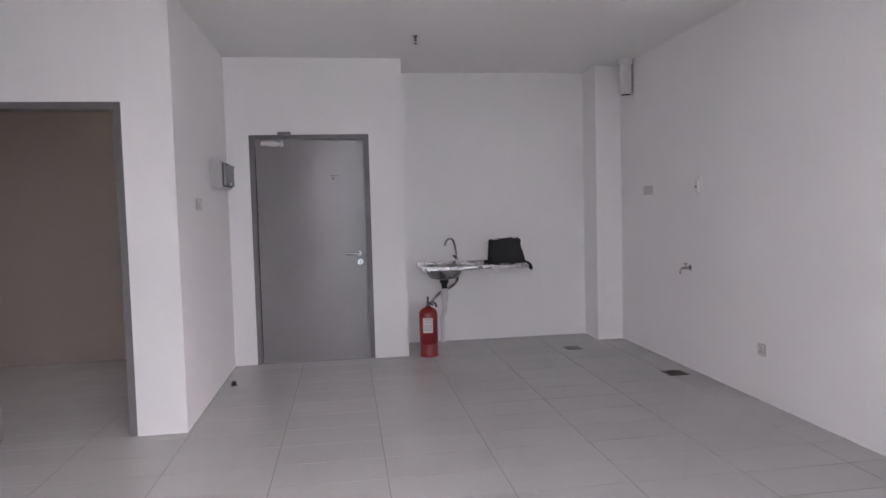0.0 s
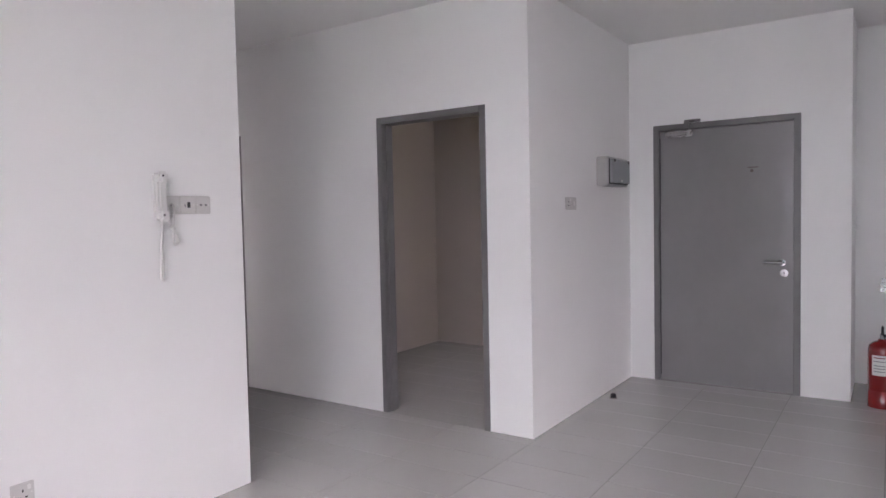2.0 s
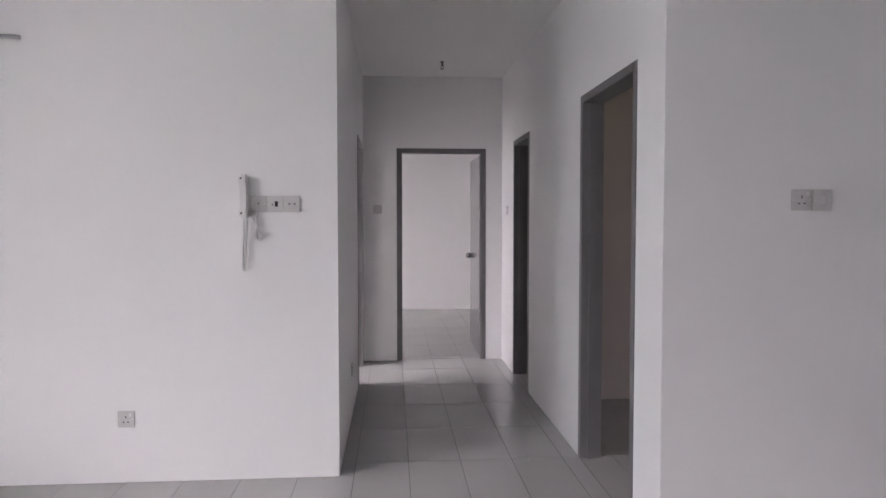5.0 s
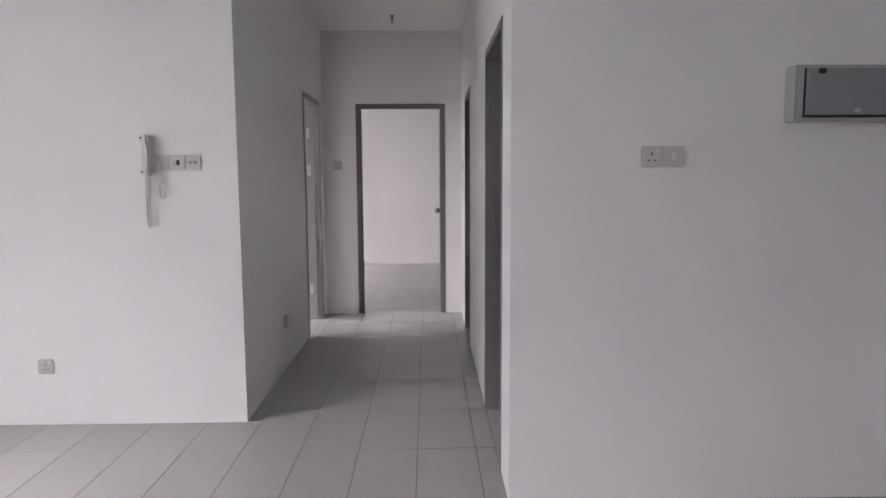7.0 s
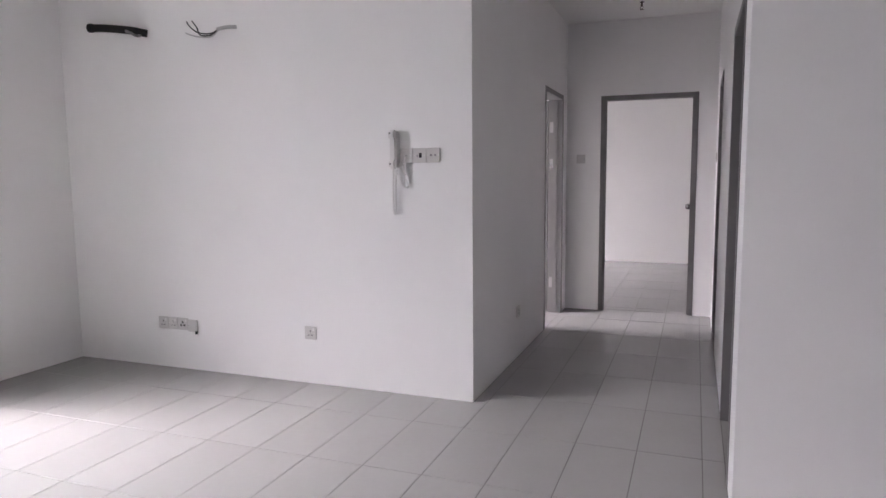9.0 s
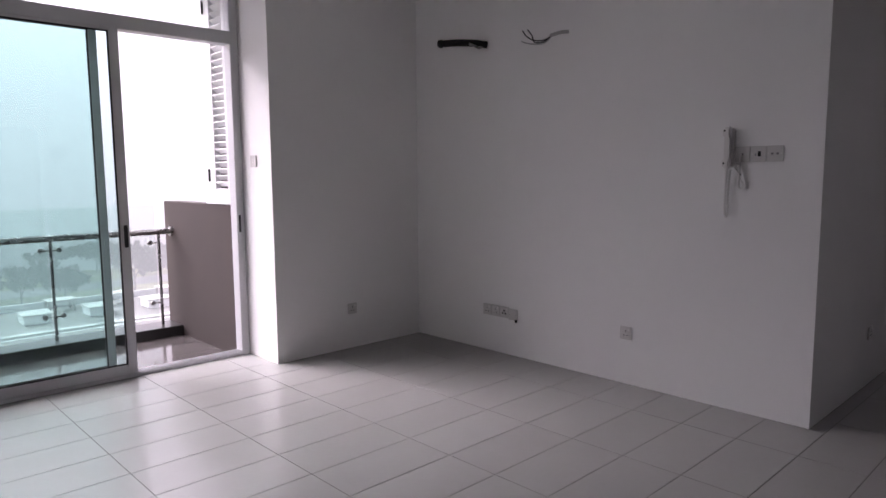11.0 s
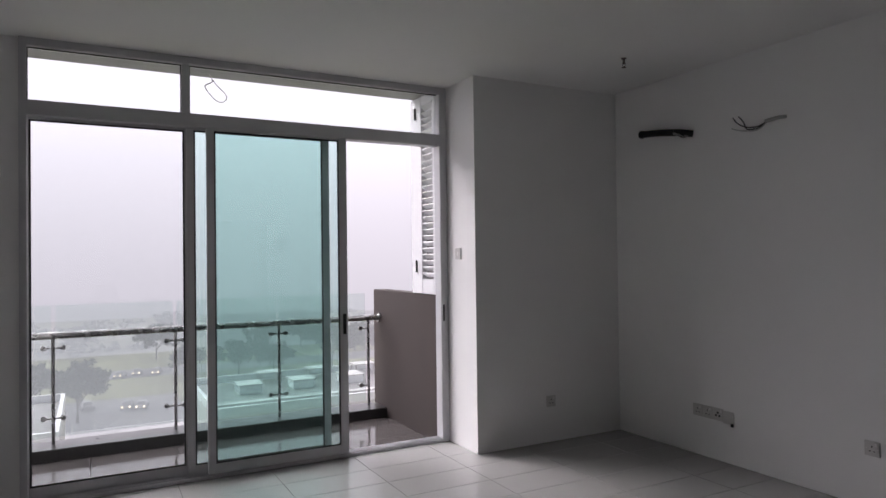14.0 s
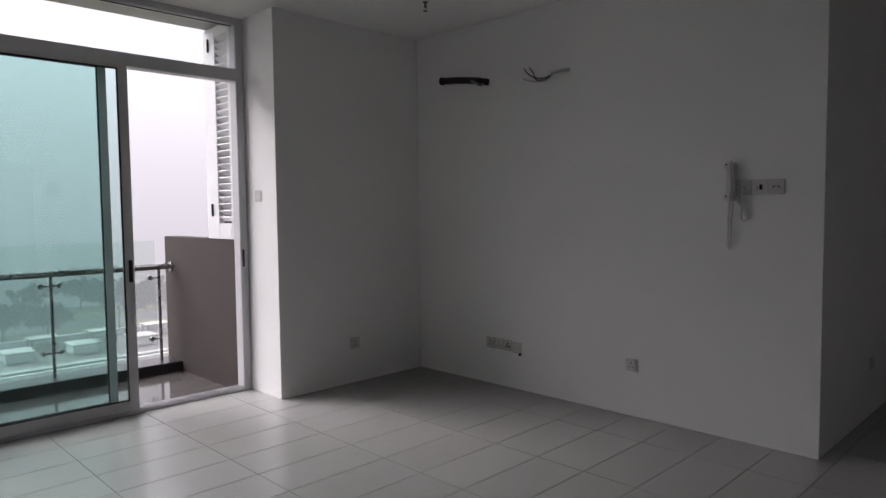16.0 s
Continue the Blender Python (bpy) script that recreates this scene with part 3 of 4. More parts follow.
cab = thing("cable_stub", "bare electric wires curling from a wall conduit", "cable")
part("conduit", tube(bmesh.new(), [(-1.6, 0.0, 2.32), (-1.64, -0.035, 2.316), (-1.72, -0.04, 2.308)], 0.012, 10), BOXGREY, cab, smooth=True)
for a, (dx, dz, mt) in enumerate(((0, 0.0, RUBBER), (0.045, 0.0, RUBBER), (-0.01, -0.07, BOXGREY))):
    part("wire", tube(bmesh.new(), [(-1.70, -0.04, 2.31), (-1.76, -0.05, 2.283 - 0.01 * a), (-1.84, -0.06, 2.288 - 0.012 * a), (-1.91 + dx, -0.06, 2.325 + dz * 0.6), (-1.955 + dx, -0.05, 2.372 + dz)], 0.0045, 6), mt, cab, smooth=True)


def sprinkler(x, y, n=0):
    t = thing("ceiling_sprinkler", "small metal fire sprinkler hanging from the ceiling", "sprinkler", "ceiling sprinklers")
    part("stem", lathe([(0.03, 0), (0.03, -0.006), (0.013, -0.01), (0.013, -0.05), (0.017, -0.052), (0.017, -0.062), (0.008, -0.066)], (0, 0, 0), 14), GRATE, t, smooth=True)
    bm = tube(bmesh.new(), [(0.012, 0, -0.06), (0.02, 0, -0.075), (0.004, 0, -0.1)], 0.003, 6)
    tube(bm, [(-0.012, 0, -0.06), (-0.02, 0, -0.075), (-0.004, 0, -0.1)], 0.003, 6)
    part("yoke", bm, GRATE, t)
    part("deflector", lathe([(0.006, -0.098), (0.026, -0.1), (0.026, -0.103), (0.006, -0.105)], (0, 0, 0), 14), GRATE, t)
    t.matrix_basis = pose(x, y, H) @ Matrix.Diagonal((0.62, 0.62, 0.62, 1))
    return t


for x, y in ((2.46, -2.64), (-2.331, -0.668), (-1.271, -1.653), (-2.471, -4.094), (0.735, 2.38)):
    sprinkler(x, y)

# ---- kitchen corner ----
SX0, SX1, SY0, SY1, SZ = 3.43, 3.898, -3.82, -2.76, 0.82
sink = thing("kitchen_sink", "stainless steel sink with drainer fixed to the wall", "sink")
bm = bmesh.new()
cx, cy, R = 3.66, -3.0, 0.19
n = 32
ring = [bm.verts.new((cx + R * math.cos(2 * math.pi * k / n), cy + R * math.sin(2 * math.pi * k / n), SZ)) for k in range(n)]
rim = []
for k in range(n):
    c, s = math.cos(2 * math.pi * k / n), math.sin(2 * math.pi * k / n)
    tx = ((SX1 - cx) if c > 0 else (SX0 - cx)) / c if abs(c) > 1e-6 else 1e9
    ty = ((-2.76 - cy) if s > 0 else (-3.24 - cy)) / s if abs(s) > 1e-6 else 1e9
    t = min(tx, ty)
    rim.append(bm.verts.new((cx + t * c, cy + t * s, SZ)))
for k in range(n):
    bm.faces.new((ring[k], rim[k], rim[(k + 1) % n], ring[(k + 1) % n]))
rows = [ring]
for r, dz in ((0.186, -0.02), (0.175, -0.08), (0.14, -0.125), (0.06, -0.14), (0.03, -0.142)):
    rows.append([bm.verts.new((cx + r * math.cos(2 * math.pi * k / n), cy + r * math.sin(2 * math.pi * k / n), SZ + dz)) for k in range(n)])
for a, b in zip(rows, rows[1:]):
    for k in range(n):
        bm.faces.new((a[k], a[(k + 1) % n], b[(k + 1) % n], b[k]))
bm.faces.new(rows[-1])
part("bowl", bm, STEEL, sink, "round pressed steel bowl", True)
drain = part("drainer", block(SX0, SX1, SY0, -3.2405, SZ - 0.012, SZ, 0.002), STEEL, sink)
for k in range(9):
    part("drainer_rib", block(SX0 + 0.06, SX1 - 0.07, -3.32 - 0.05 * k, -3.30 - 0.05 * k, SZ, SZ + 0.003, 0.001), STEEL, drain)
part("front_lip", block(SX0 - 0.004, SX0, SY0, SY1, SZ - 0.03, SZ + 0.004, 0.001), STEEL, sink)
part("end_lip", block(SX0, SX1, SY1, SY1 + 0.004, SZ - 0.03, SZ + 0.004, 0.001), STEEL, sink)
part("end_lip", block(SX0, SX1, SY0 - 0.004, SY0, SZ - 0.03, SZ + 0.004, 0.001), STEEL, sink)
part("upstand", block(SX1 - 0.006, SX1, SY0, SY1, SZ, SZ + 0.025, 0.001), STEEL, sink)
for y in (-3.7, -2.85):
    part("bracket", block(3.55, 3.898, y - 0.012, y + 0.012, SZ - 0.04, SZ - 0.031, 0.001), STEEL, sink)
part("waste_trap", lathe([(0.045, 0), (0.045, -0.03), (0.03, -0.045), (0.028, -0.09)], (cx, cy, SZ - 0.142), 16), RUBBER, sink, "black waste outlet", True)
bm = lathe([(0.038, 0), (0.038, -0.12), (0.024, -0.15), (0.024, -0.17)], (cx, cy, SZ - 0.235), 16)
tube(bm, [(cx, cy, 0.42), (cx + 0.02, cy, 0.36), (cx + 0.12, cy, 0.3), (3.85, cy, 0.24), (3.85, cy, 0.0)], 0.024, 12)
part("waste_pipe", bm, PVC, sink, "white plastic waste pipe", True)
part("flexible_hose", tube(bmesh.new(), [(3.80, -3.16, 0.8), (3.76, -3.15, 0.66), (3.70, -3.08, 0.60), (3.66, -2.95, 0.54), (3.62, -2.86, 0.46), (3.62, -2.82, 0.43)], 0.014, 8), STEEL, sink, smooth=True)

ftap = thing("kitchen_tap", "chrome swan-neck tap standing on the sink", "tap")
bm = rod(bmesh.new(), (3.82, -3.16, SZ), (3.82, -3.16, SZ + 0.05), 0.02, 0.014)
tube(bm, [(3.82, -3.16, SZ + 0.05), (3.82, -3.15, SZ + 0.16), (3.79, -3.12, SZ + 0.25), (3.74, -3.07, SZ + 0.265), (3.70, -3.03, SZ + 0.235), (3.69, -3.02, SZ + 0.2)], 0.011, 10)
part("spout", bm, CHROME, ftap, smooth=True)
bm = rod(bmesh.new(), (3.82, -3.16, SZ + 0.06), (3.77, -3.12, SZ + 0.09), 0.012, 0.009)
part("tap_handle", bm, RUBBER, ftap, smooth=True)

bag = thing("black_bag", "soft black bag lying on the drainer", "bag")
bm = bmesh.new()
bmesh.ops.create_cube(bm, size=1)
bmesh.ops.subdivide_edges(bm, edges=bm.edges, cuts=5, use_grid_fill=True)
for v in bm.verts:
    up = v.co.z + 0.5
    w = 1 - 0.17 * up
    f = noise.noise(v.co * 2.3) * 0.035
    v.co = Vector((v.co.x * 0.2 * (1 - 0.3 * up) + f * 0.3, v.co.y * 0.36 * w + f * 0.5 + 0.012 * up, up * 0.245 + (f if up > 0.1 else 0)))
bmesh.ops.bevel(bm, geom=[e for e in bm.edges if e.is_manifold and e.calc_face_angle(0) > 1.0], offset=0.012, segments=2, affect="EDGES")
body = part("body", bm, FABRIC, bag, smooth=True)
part("zip", block(-0.005, 0.005, -0.1, 0.11, 0.247, 0.253, 0.001), GRATE, bag)
part("strap", tube(bmesh.new(), [(-0.07, -0.15, 0.03), (-0.12, -0.175, 0.012), (-0.16, -0.18, 0.008), (-0.2, -0.2, -0.01), (-0.2, -0.215, -0.05), (-0.17, -0.21, -0.055), (-0.15, -0.2, -0.02)], 0.012, 8), FABRIC, bag, smooth=True)
part("flap", tube(bmesh.new(), [(-0.09, 0.12, 0.012), (-0.11, 0.2, 0.01), (-0.08, 0.25, 0.009)], 0.009, 8), FABRIC, bag, smooth=True)
bag.matrix_basis = pose(3.70, -3.66, SZ + 0.004)

ext = thing("fire_extinguisher", "red fire extinguisher standing on the tiled floor", "fire extinguisher")
EX, EY = 3.22, -2.775
part("cylinder", lathe([(0.08, 0.0), (0.088, 0.004), (0.088, 0.115), (0.084, 0.12), (0.084, 0.128), (0.088, 0.133), (0.088, 0.40), (0.08, 0.435), (0.055, 0.458), (0.028, 0.468), (0.024, 0.48)], (EX, EY, 0), 32), RED, ext, smooth=True)
bm = bmesh.new()
cols = [radians(138 + 62 * k / 8) for k in range(9)]
lo = [bm.verts.new((EX + 0.0888 * math.cos(a), EY + 0.0888 * math.sin(a), 0.235)) for a in cols]
hi = [bm.verts.new((EX + 0.0888 * math.cos(a), EY + 0.0888 * math.sin(a), 0.375)) for a in cols]
for k in range(8):
    bm.faces.new((lo[k], lo[k + 1], hi[k + 1], hi[k]))
lab = part("label", bm, PAPER, ext, "white printed label")
for z in (0.355, 0.33, 0.3, 0.28, 0.26):
    bm = bmesh.new()
    lo = [bm.verts.new((EX + 0.0892 * math.cos(a), EY + 0.0892 * math.sin(a), z)) for a in cols[1:-1]]
    hi = [bm.verts.new((EX + 0.0892 * math.cos(a), EY + 0.0892 * math.sin(a), z + 0.006)) for a in cols[1:-1]]
    for k in range(6):
        bm.faces.new((lo[k], lo[k + 1], hi[k + 1], hi[k]))
    part("print_line", bm, RED if z > 0.34 else INK, lab)
part("valve", rod(bmesh.new(), (EX, EY, 0.478), (EX, EY, 0.515), 0.016), CHROME, ext, smooth=True)
bm = block(EX - 0.05, EX + 0.03, EY - 0.01, EY + 0.01, 0.512, 0.524, 0.003)
slab(bm, EX - 0.012, EX + 0.012, EY - 0.008, EY + 0.008, 0.52, 0.57, 0.004)
part("squeeze_handle", bm, RUBBER, ext)
part("gauge", rod(bmesh.new(), (EX - 0.016, EY - 0.03, 0.5), (EX - 0.03, EY - 0.05, 0.5), 0.017), CHROME, ext, smooth=True)
part("nozzle_hose", tube(bmesh.new(), [(EX, EY - 0.016, 0.5), (EX + 0.01, EY - 0.05, 0.51), (EX + 0.02, EY - 0.075, 0.49), (EX + 0.02, EY - 0.08, 0.46)], 0.01, 8), RUBBER, ext, smooth=True)


def floor_drain(x, y, w, d, label):
    t = thing("floor_drain", label, "drain", "floor drains")
    part("rim", slab(slab(slab(block(-w / 2, w / 2, -d / 2, -d / 2 + 0.012, 0, 0.006), -w / 2, w / 2, d / 2 - 0.012, d / 2, 0, 0.006),
         -w / 2, -w / 2 + 0.012, -d / 2 + 0.012, d / 2 - 0.012, 0, 0.006), w / 2 - 0.012, w / 2, -d / 2 + 0.012, d / 2 - 0.012, 0, 0.006), GRATE, t)
    part("sump", block(-w / 2 + 0.012, w / 2 - 0.012, -d / 2 + 0.012, d / 2 - 0.012, 0, 0.002), RUBBER, t)
    n = 7
    for k in range(n):
        x0 = -w / 2 + 0.018 + k * (w - 0.036) / n
        part("grate_bar", block(x0, x0 + 0.008, -d / 2 + 0.012, d / 2 - 0.012, 0.002, 0.005), GRATE, t)
    t.matrix_basis = pose(x, y, 0.0)


floor_drain(3.2, -4.19, 0.13, 0.15, "square metal floor drain grate in the tiles")
floor_drain(2.05, -4.66, 0.15, 0.17, "dark brown square floor drain grate near wall")

down = thing("pipe_stub", "white plastic pipe hanging open from the ceiling", "pipe")
bm = bmesh.new()
sides = 24
for r in (0.056, 0.05):
    bmesh.ops.create_cone(bm, cap_ends=False, segments=sides, radius1=r, radius2=r, depth=0.34, matrix=Matrix.Translation((3.24, -4.78, H - 0.17)))
part("pipe", bm, PVC, down, smooth=True)
part("collar", lathe([(0.07, -0.001), (0.07, -0.05), (0.058, -0.052)], (3.24, -4.78, H), 24), PVC, down, smooth=True)
# Black disc closing the open end, in place of the shade inside.
part("bore_shade_disc", lathe([(0.0495, 0), (0.0495, 0.002)], (3.24, -4.78, H - 0.3385), 20), RUBBER, down)

stop = thing("door_stop", "small black rubber door stop on the floor", "door stop")
part("rubber", lathe([(0.02, 0), (0.022, 0.004), (0.02, 0.03), (0.014, 0.036)], (2.53, -1.085, 0), 14), RUBBER, stop, smooth=True)
part("foot", lathe([(0.03, 0), (0.03, 0.004), (0.022, 0.005)], (2.53, -1.085, 0), 14), GRATE, stop)

# ---- outside, far below ----
G = -24.0
structure("ground", block(-4000, 60, -3000, 3000, G - 1, G), GRASS, "hazy wet fields far below")
structure("road", block(-137, -112, -400, 11, G, G + 0.06), ASPHALT, "wet asphalt car park below the block")
structure("road_far", block(-172, -160, -400, 400, G, G + 0.05), ASPHALT, "wet road across the fields")
structure("pavement", block(-112, -104, -400, 11, G, G + 0.12), PALE, "pale paved strip beside the car park")
for k in range(14):
    y = -34 + 3.1 * k
    structure("road_marking", block(-118, -113, y, y + 0.15, G + 0.06, G + 0.065), PALE, "white painted parking bay line")


structure("road_marking_arrow", rod(rod(rod(bmesh.new(), (-120, -3.2, G + 0.065), (-114, -1.2, G + 0.065), 0.09, sides=4), (-114, -1.2, G + 0.065), (-120, 0.8, G + 0.065), 0.09, sides=4), (-114, -1.2, G + 0.065), (-111.9, -1.2, G + 0.065), 0.09, sides=4), PALE, "white painted lane marking in the car park")
structure("trim_road_kerb", block(-112.3, -111.95, -400, 11, G, G + 0.3), LOUVRE, "white kerb along the car park")
for k, (x, y0, y1) in enumerate(((-205, -60, 20), (-222, -10, 95), (-246, -110, 60), (-268, 5, 150), (-292, -160, 40))):
    structure("road_track", block(x - 3, x, y0, y1, G, G + 0.04), PALE, "pale wet track across the fields")
FAR = random.Random(5)
verts, faces = [], []
for k in range(5000):
    row = FAR.choice((-214, -236, -258, -282, -304))
    p = Vector((row + FAR.gauss(0, 2.5), FAR.uniform(-180, 190), G + abs(FAR.gauss(0, 0.9))))
    if noise.noise(Vector((row * 0.31, p.y * 0.045, 0))) < -0.02:
        continue
    u = Vector((FAR.gauss(0, 1), FAR.gauss(0, 1), FAR.gauss(0, 1))).normalized()
    v = u.orthogonal().normalized()
    b = len(verts)
    verts += [p - u * 1.1, p + v * 0.8, p + u * 1.1, p - v * 0.8]
    faces.append((b, b + 1, b + 2, b + 3))
me = bpy.data.meshes.new("far_hedges")
me.from_pydata(verts, [], faces)
me.materials.append(LEAVES)
tagged(new("far_hedges", me), "dim rows of hedges and scrub across hazy fields", "hedge", "", "stuff")


def low_building(x0, x1, y0, y1, top, label):
    t = thing("low_building", label, "building")
    part("wall", block(x0, x1, y0, y1, G, top - 0.6), PALE, t)
    part("roof", block(x0 + 0.4, x1 - 0.4, y0 + 0.4, y1 - 0.4, top - 0.6, top - 0.5), ROOFING, t)
    for a, b, c, d in ((x0, x1, y0, y0 + 0.4), (x0, x1, y1 - 0.4, y1), (x0, x0 + 0.4, y0 + 0.4, y1 - 0.4), (x1 - 0.4, x1, y0 + 0.4, y1 - 0.4)):
        part("parapet", block(a, b, c, d, top - 0.6, top + 0.3, 0.03), LOUVRE, t)
    return t


low = low_building(-90, -70, 7.5, 60, -14, "long pale low building with a stained flat roof")
for k in range(6):
    y = 12 + 6.5 * k
    vent = part("roof_unit", block(-83, -80, y, y + 2.6, -14.5, -13.5, 0.1), LOUVRE, low, "pale box on the roof")
    part("unit_cap", block(-83.2, -79.8, y - 0.2, y + 2.8, -13.5, -13.35, 0.04), PALE, vent)
for k in range(5):
    y = 15.5 + 6.5 * k
    canopy = part("roof_canopy", block(-88, -85.5, y, y + 3.2, -13.2, -13.05, 0.03), PALE, low, "pale flat canopy on the roof")
    for dx, dy in ((0.3, 0.3), (2.2, 0.3), (0.3, 2.9), (2.2, 2.9)):
        part("post", block(-88 + dx - 0.1, -88 + dx + 0.1, y + dy - 0.1, y + dy + 0.1, -14.5, -13.2), PALE, canopy)
part("roof_channel", block(-75, -74, 8, 59.5, -14.5, -14.2), PALE, low)
low2 = low_building(-88, -68, -34, -6.2, -14, "pale low building seen behind the railing")
part("roof_unit", block(-80, -77, -12, -9.5, -14.5, -13.2, 0.1), LOUVRE, low2)


def tree(x, y, h, spread, seed):
    rnd = random.Random(seed)
    t = thing("tree", "dark leafy tree blurred by rain haze", "tree", "trees below the block")
    bm = rod(bmesh.new(), (0, 0, 0), (0.1, 0, h * 0.45), 0.22, 0.14, 8)
    tips = []
    for k in range(6):
        a = k * 1.05 + rnd.random()
        tip = Vector((math.cos(a) * spread * 0.5, math.sin(a) * spread * 0.5, h * (0.6 + 0.25 * rnd.random())))
        rod(bm, (0.05, 0, h * (0.25 + 0.03 * k)), tip, 0.1, 0.03, 6)
        tips.append(tip)
    tips.append(Vector((0.1, 0, h * 0.85)))
    part("trunk", bm, BARK, t)
    verts, faces = [], []
    for tip in tips:
        for c in range(13):
            mid = tip + Vector((rnd.gauss(0, spread * 0.15), rnd.gauss(0, spread * 0.15), rnd.gauss(-h * 0.05, h * 0.09)))
            for s in range(26):
                p = mid + Vector((rnd.gauss(0, 0.36), rnd.gauss(0, 0.36), rnd.gauss(0, 0.3)))
                u = Vector((rnd.gauss(0, 1), rnd.gauss(0, 1), rnd.gauss(0, 1))).normalized()
                v = u.orthogonal().normalized()
                b = len(verts)
                verts += [p - u * 0.42, p + v * 0.28, p + u * 0.42, p - v * 0.28]
                faces.append((b, b + 1, b + 2, b + 3))
    me = bpy.data.meshes.new("crown")
    me.from_pydata(verts, [], faces)
    me.materials.append(LEAVES)
    crown = new("crown", me)
    crown.parent = t
    t.matrix_basis = pose(x, y, G)
    return t


for k, (x, y, h, s) in enumerate(((-119, -5.3, 10, 5.5), (-137, -12, 7, 4.5), (-188, 12, 9, 7), (-150, 25.5, 8, 7), (-153, 34, 6.5, 5), (-196, 41, 7, 8), (-190, 51, 8, 9), (-150, 47, 12, 8), (-146, 54, 11, 8), (-158, 16, 6, 4), (-205, -6, 8, 6), (-230, 20, 9, 8), (-240, 66, 7, 9), (-175, 62, 8, 8))):
    tree(x, y, h, s, k)


def car(x, y, turn, lit):
    t = thing("car", "silver car far below in the rain", "car", "parked cars below")
    bm = block(-2.1, 2.1, -0.85, 0.85, 0.35, 0.85, 0.12)
    part("body", slab(bm, -1.1, 1.4, -0.75, 0.75, 0.8, 1.4, 0.2), CARPAINT, t)
    for a in (-1.3, 1.3):
        for b in (-0.86, 0.86):
            part("wheel", rod(bmesh.new(), (a, b - 0.1, 0.32), (a, b + 0.1, 0.32), 0.32), RUBBER, t)
    for b in (-0.6, 0.6):
        part("headlight", rod(bmesh.new(), (2.08, b, 0.65), (2.14, b, 0.65), 0.14), LAMP if lit else CHROME, t)
    t.matrix_basis = pose(x, y, G + 0.06, 0, 0, turn)


for x, y, turn, lit in ((-130, -4, 8, 0), (-127, 2.2, -10, 1), (-126, 4.4, -10, 1), (-162, 2.5, -20, 1), (-164, 6, -10, 1), (-163, 10, -15, 1), (-124, -12, 5, 0)):
    car(x, y, turn, lit)


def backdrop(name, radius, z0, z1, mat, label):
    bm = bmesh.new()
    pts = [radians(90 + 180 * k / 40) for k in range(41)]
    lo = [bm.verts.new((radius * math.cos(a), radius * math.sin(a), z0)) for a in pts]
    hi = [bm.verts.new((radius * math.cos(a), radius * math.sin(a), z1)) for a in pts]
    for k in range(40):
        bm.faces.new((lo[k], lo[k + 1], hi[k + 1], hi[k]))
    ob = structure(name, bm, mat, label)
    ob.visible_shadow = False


# Upright see-through sheets whose own glow stands in for rain haze.
backdrop("backdrop_haze", 62, G, 9, HAZE_NEAR, "thin glowing sheet painted as rain haze")
backdrop("backdrop_haze_middle", 104, G, 41, HAZE_MID, "glowing sheet painted as rain haze over the trees")
backdrop("backdrop_haze_deep", 202, G, 61, HAZE_DEEP, "glowing sheet painted as rain haze over the fields")
backdrop("backdrop_haze_far", 330, G, 301, HAZE_FAR, "thick pale glowing sheet painted as horizon rain haze")

# far towers, faint in the haze
for x, y, w, h in ((-310, 150, 26, 40), (-300, 172, 18, 33), (-295, 196, 30, 30)):
    t = thing("tower_block", "faint pale tower block in the haze", "building")
    part("wall", block(x - 8, x + 8, y, y + w, G, G + h), PALE, t)
    part("roof", block(x - 5, x + 5, y + 3, y + w - 3, G + h, G + h + 3), PALE, t)

# ---- floor tiles, 300 x 600 mm ----
OX, OY, TW, TL, J = 0.078, -0.403, 0.3, 0.6, 0.0019


def tile_mesh(w, l):
    bm = block(-w / 2 + J, w / 2 - J, -l / 2 + J, l / 2 - J, -0.002, 0.0)
    edges = [e for e in bm.edges if all(v.co.z > -0.001 for v in e.verts)]
    bmesh.ops.bevel(bm, geom=edges, offset=0.0008, segments=1, affect="EDGES")
    me = bpy.data.meshes.new("tile")
    bm.to_mesh(me)
    bm.free()
    me.materials.append(TILE)
    return me


FULL = tile_mesh(TW, TL)
SHAPES = {}


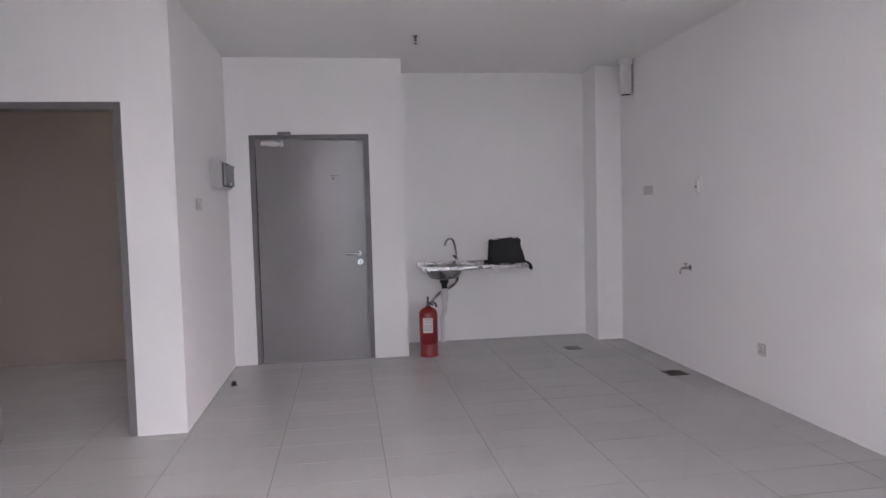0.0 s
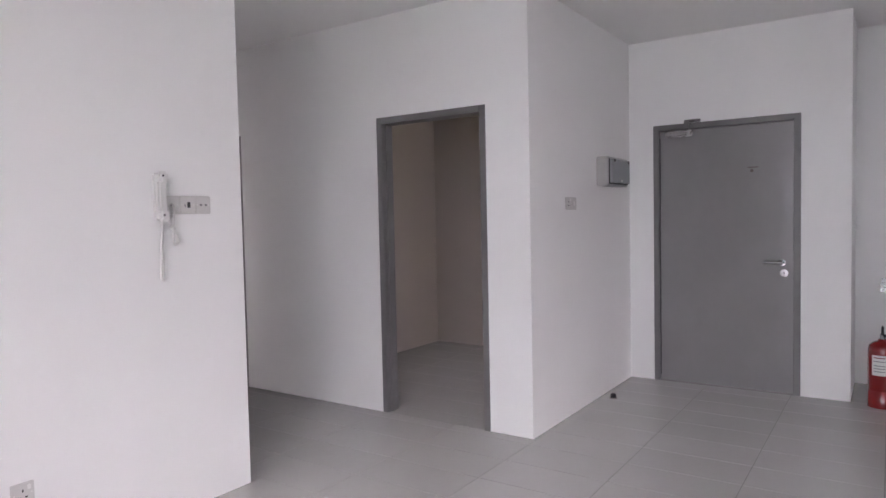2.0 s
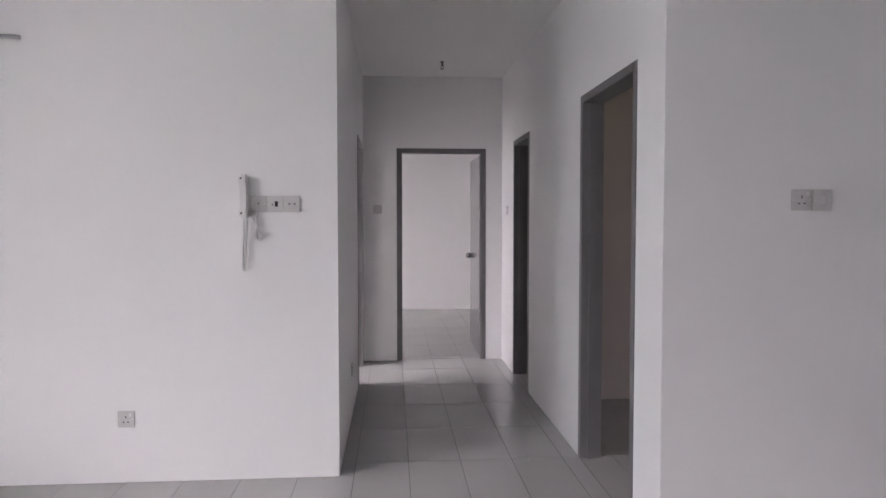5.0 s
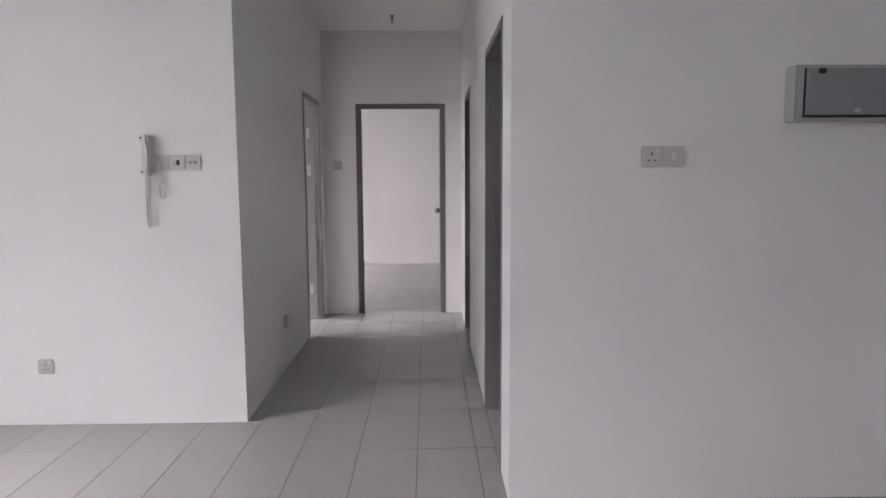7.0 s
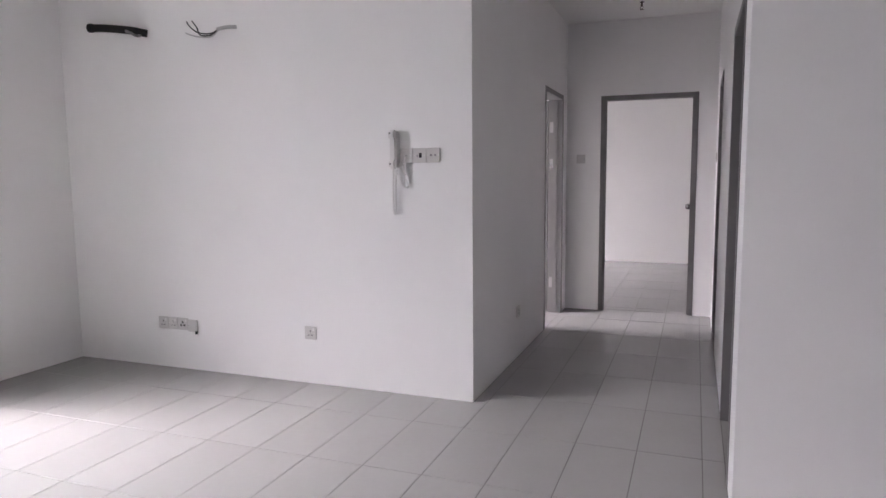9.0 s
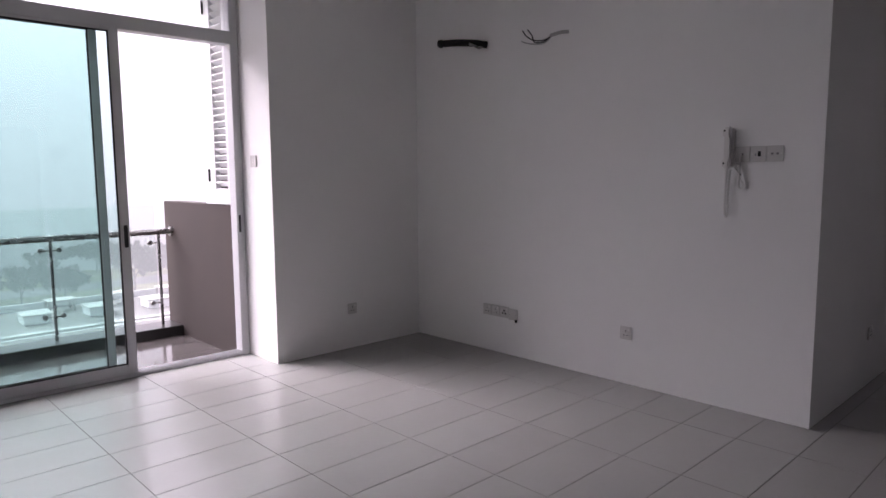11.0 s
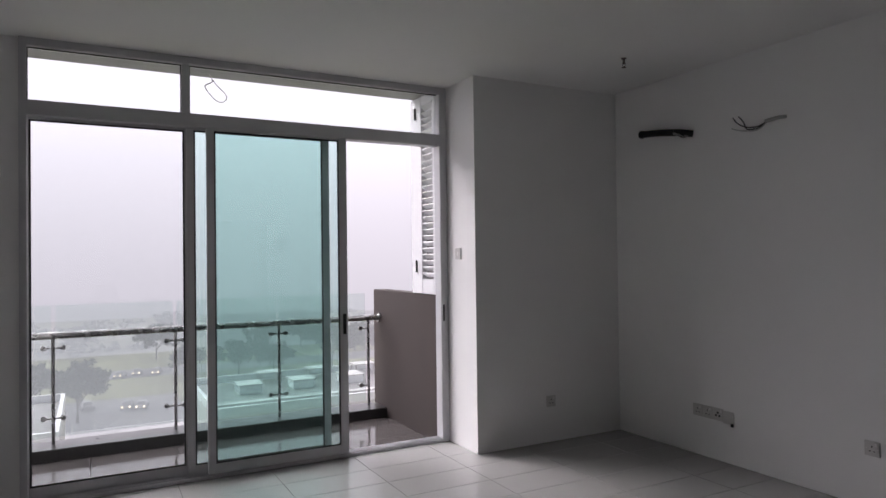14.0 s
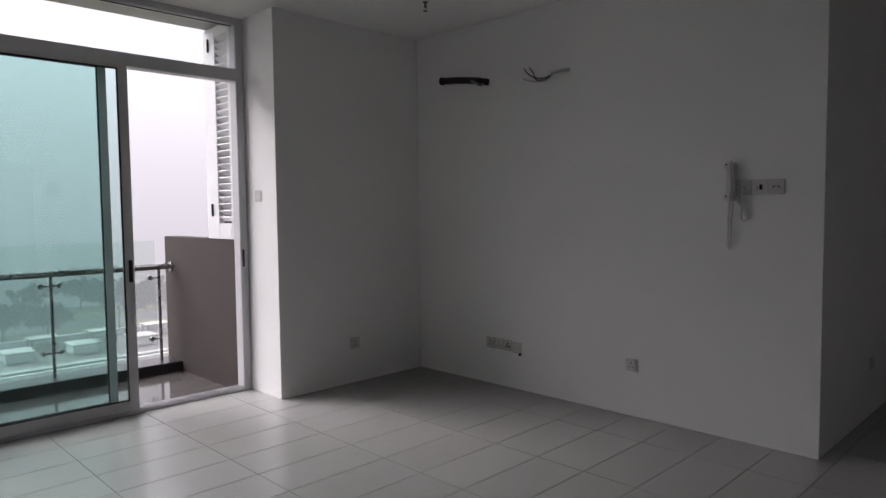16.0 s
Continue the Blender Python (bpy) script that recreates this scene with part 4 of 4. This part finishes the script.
def lay(name, label, x0, x1, y0, y1, single=True):
    """Lay the grid's tiles into a room, cut at its edges."""
    pieces = []
    for a in range(math.floor((x0 - OX) / TW), math.ceil((x1 - OX) / TW)):
        for b in range(math.floor((y0 - OY) / TL), math.ceil((y1 - OY) / TL)):
            p0, p1 = max(x0, OX + a * TW), min(x1, OX + (a + 1) * TW)
            q0, q1 = max(y0, OY + b * TL), min(y1, OY + (b + 1) * TL)
            if p1 - p0 > 0.008 and q1 - q0 > 0.008:
                pieces.append(((p0 + p1) / 2, (q0 + q1) / 2, round(p1 - p0, 3), round(q1 - q0, 3)))
    t = thing(name, label, "floor", kind="structure")
    if single:
        for x, y, w, l in pieces:
            key = (w, l)
            if key not in SHAPES:
                SHAPES[key] = FULL if key == (TW, TL) else tile_mesh(w, l)
            ob = new("tile", SHAPES[key])
            ob.parent = t
            ob.location = (x, y, 0.0)
    else:
        bm = bmesh.new()
        for x, y, w, l in pieces:
            slab(bm, x - w / 2 + J, x + w / 2 - J, y - l / 2 + J, y + l / 2 - J, -0.002, 0)
        tagged(part("tiles", bm, TILE, t), kind="stuff")


lay("floor_living", "pale glossy rectangular ceramic floor tiles", -3.565, 3.256, -4.85, -1.003)
lay("floor_hall_edge", "narrow cut ceramic tiles along the hall wall", 1.378, 3.256, -1.003, -0.985)
lay("floor_living_niche", "pale ceramic floor tiles along the wall", -3.142, 0.078, -1.003, 0.0)
lay("floor_kitchen", "pale ceramic floor tiles under the sink", 3.256, 3.9, -4.85, -2.585)
lay("floor_corridor", "pale glossy ceramic corridor floor tiles", 0.078, 1.378, -1.003, 3.06)
lay("floor_corridor_edge", "narrow cut ceramic tiles along the corridor wall", 0.0, 0.078, 0.0, 3.06)
lay("floor_bedroom", "pale ceramic bedroom floor tiles", -3.66, 1.8, 3.06, 6.85, False)
lay("floor_room_west", "pale ceramic floor tiles of a side room", -3.66, 0.0, 0.12, 3.0, False)
lay("floor_room_east", "pale ceramic floor tiles of an unlit room", 1.378, 3.86, -0.865, 1.43, False)
lay("floor_bathroom", "ceramic floor tiles of an unlit bathroom", 1.378, 3.4, 1.55, 3.0, False)
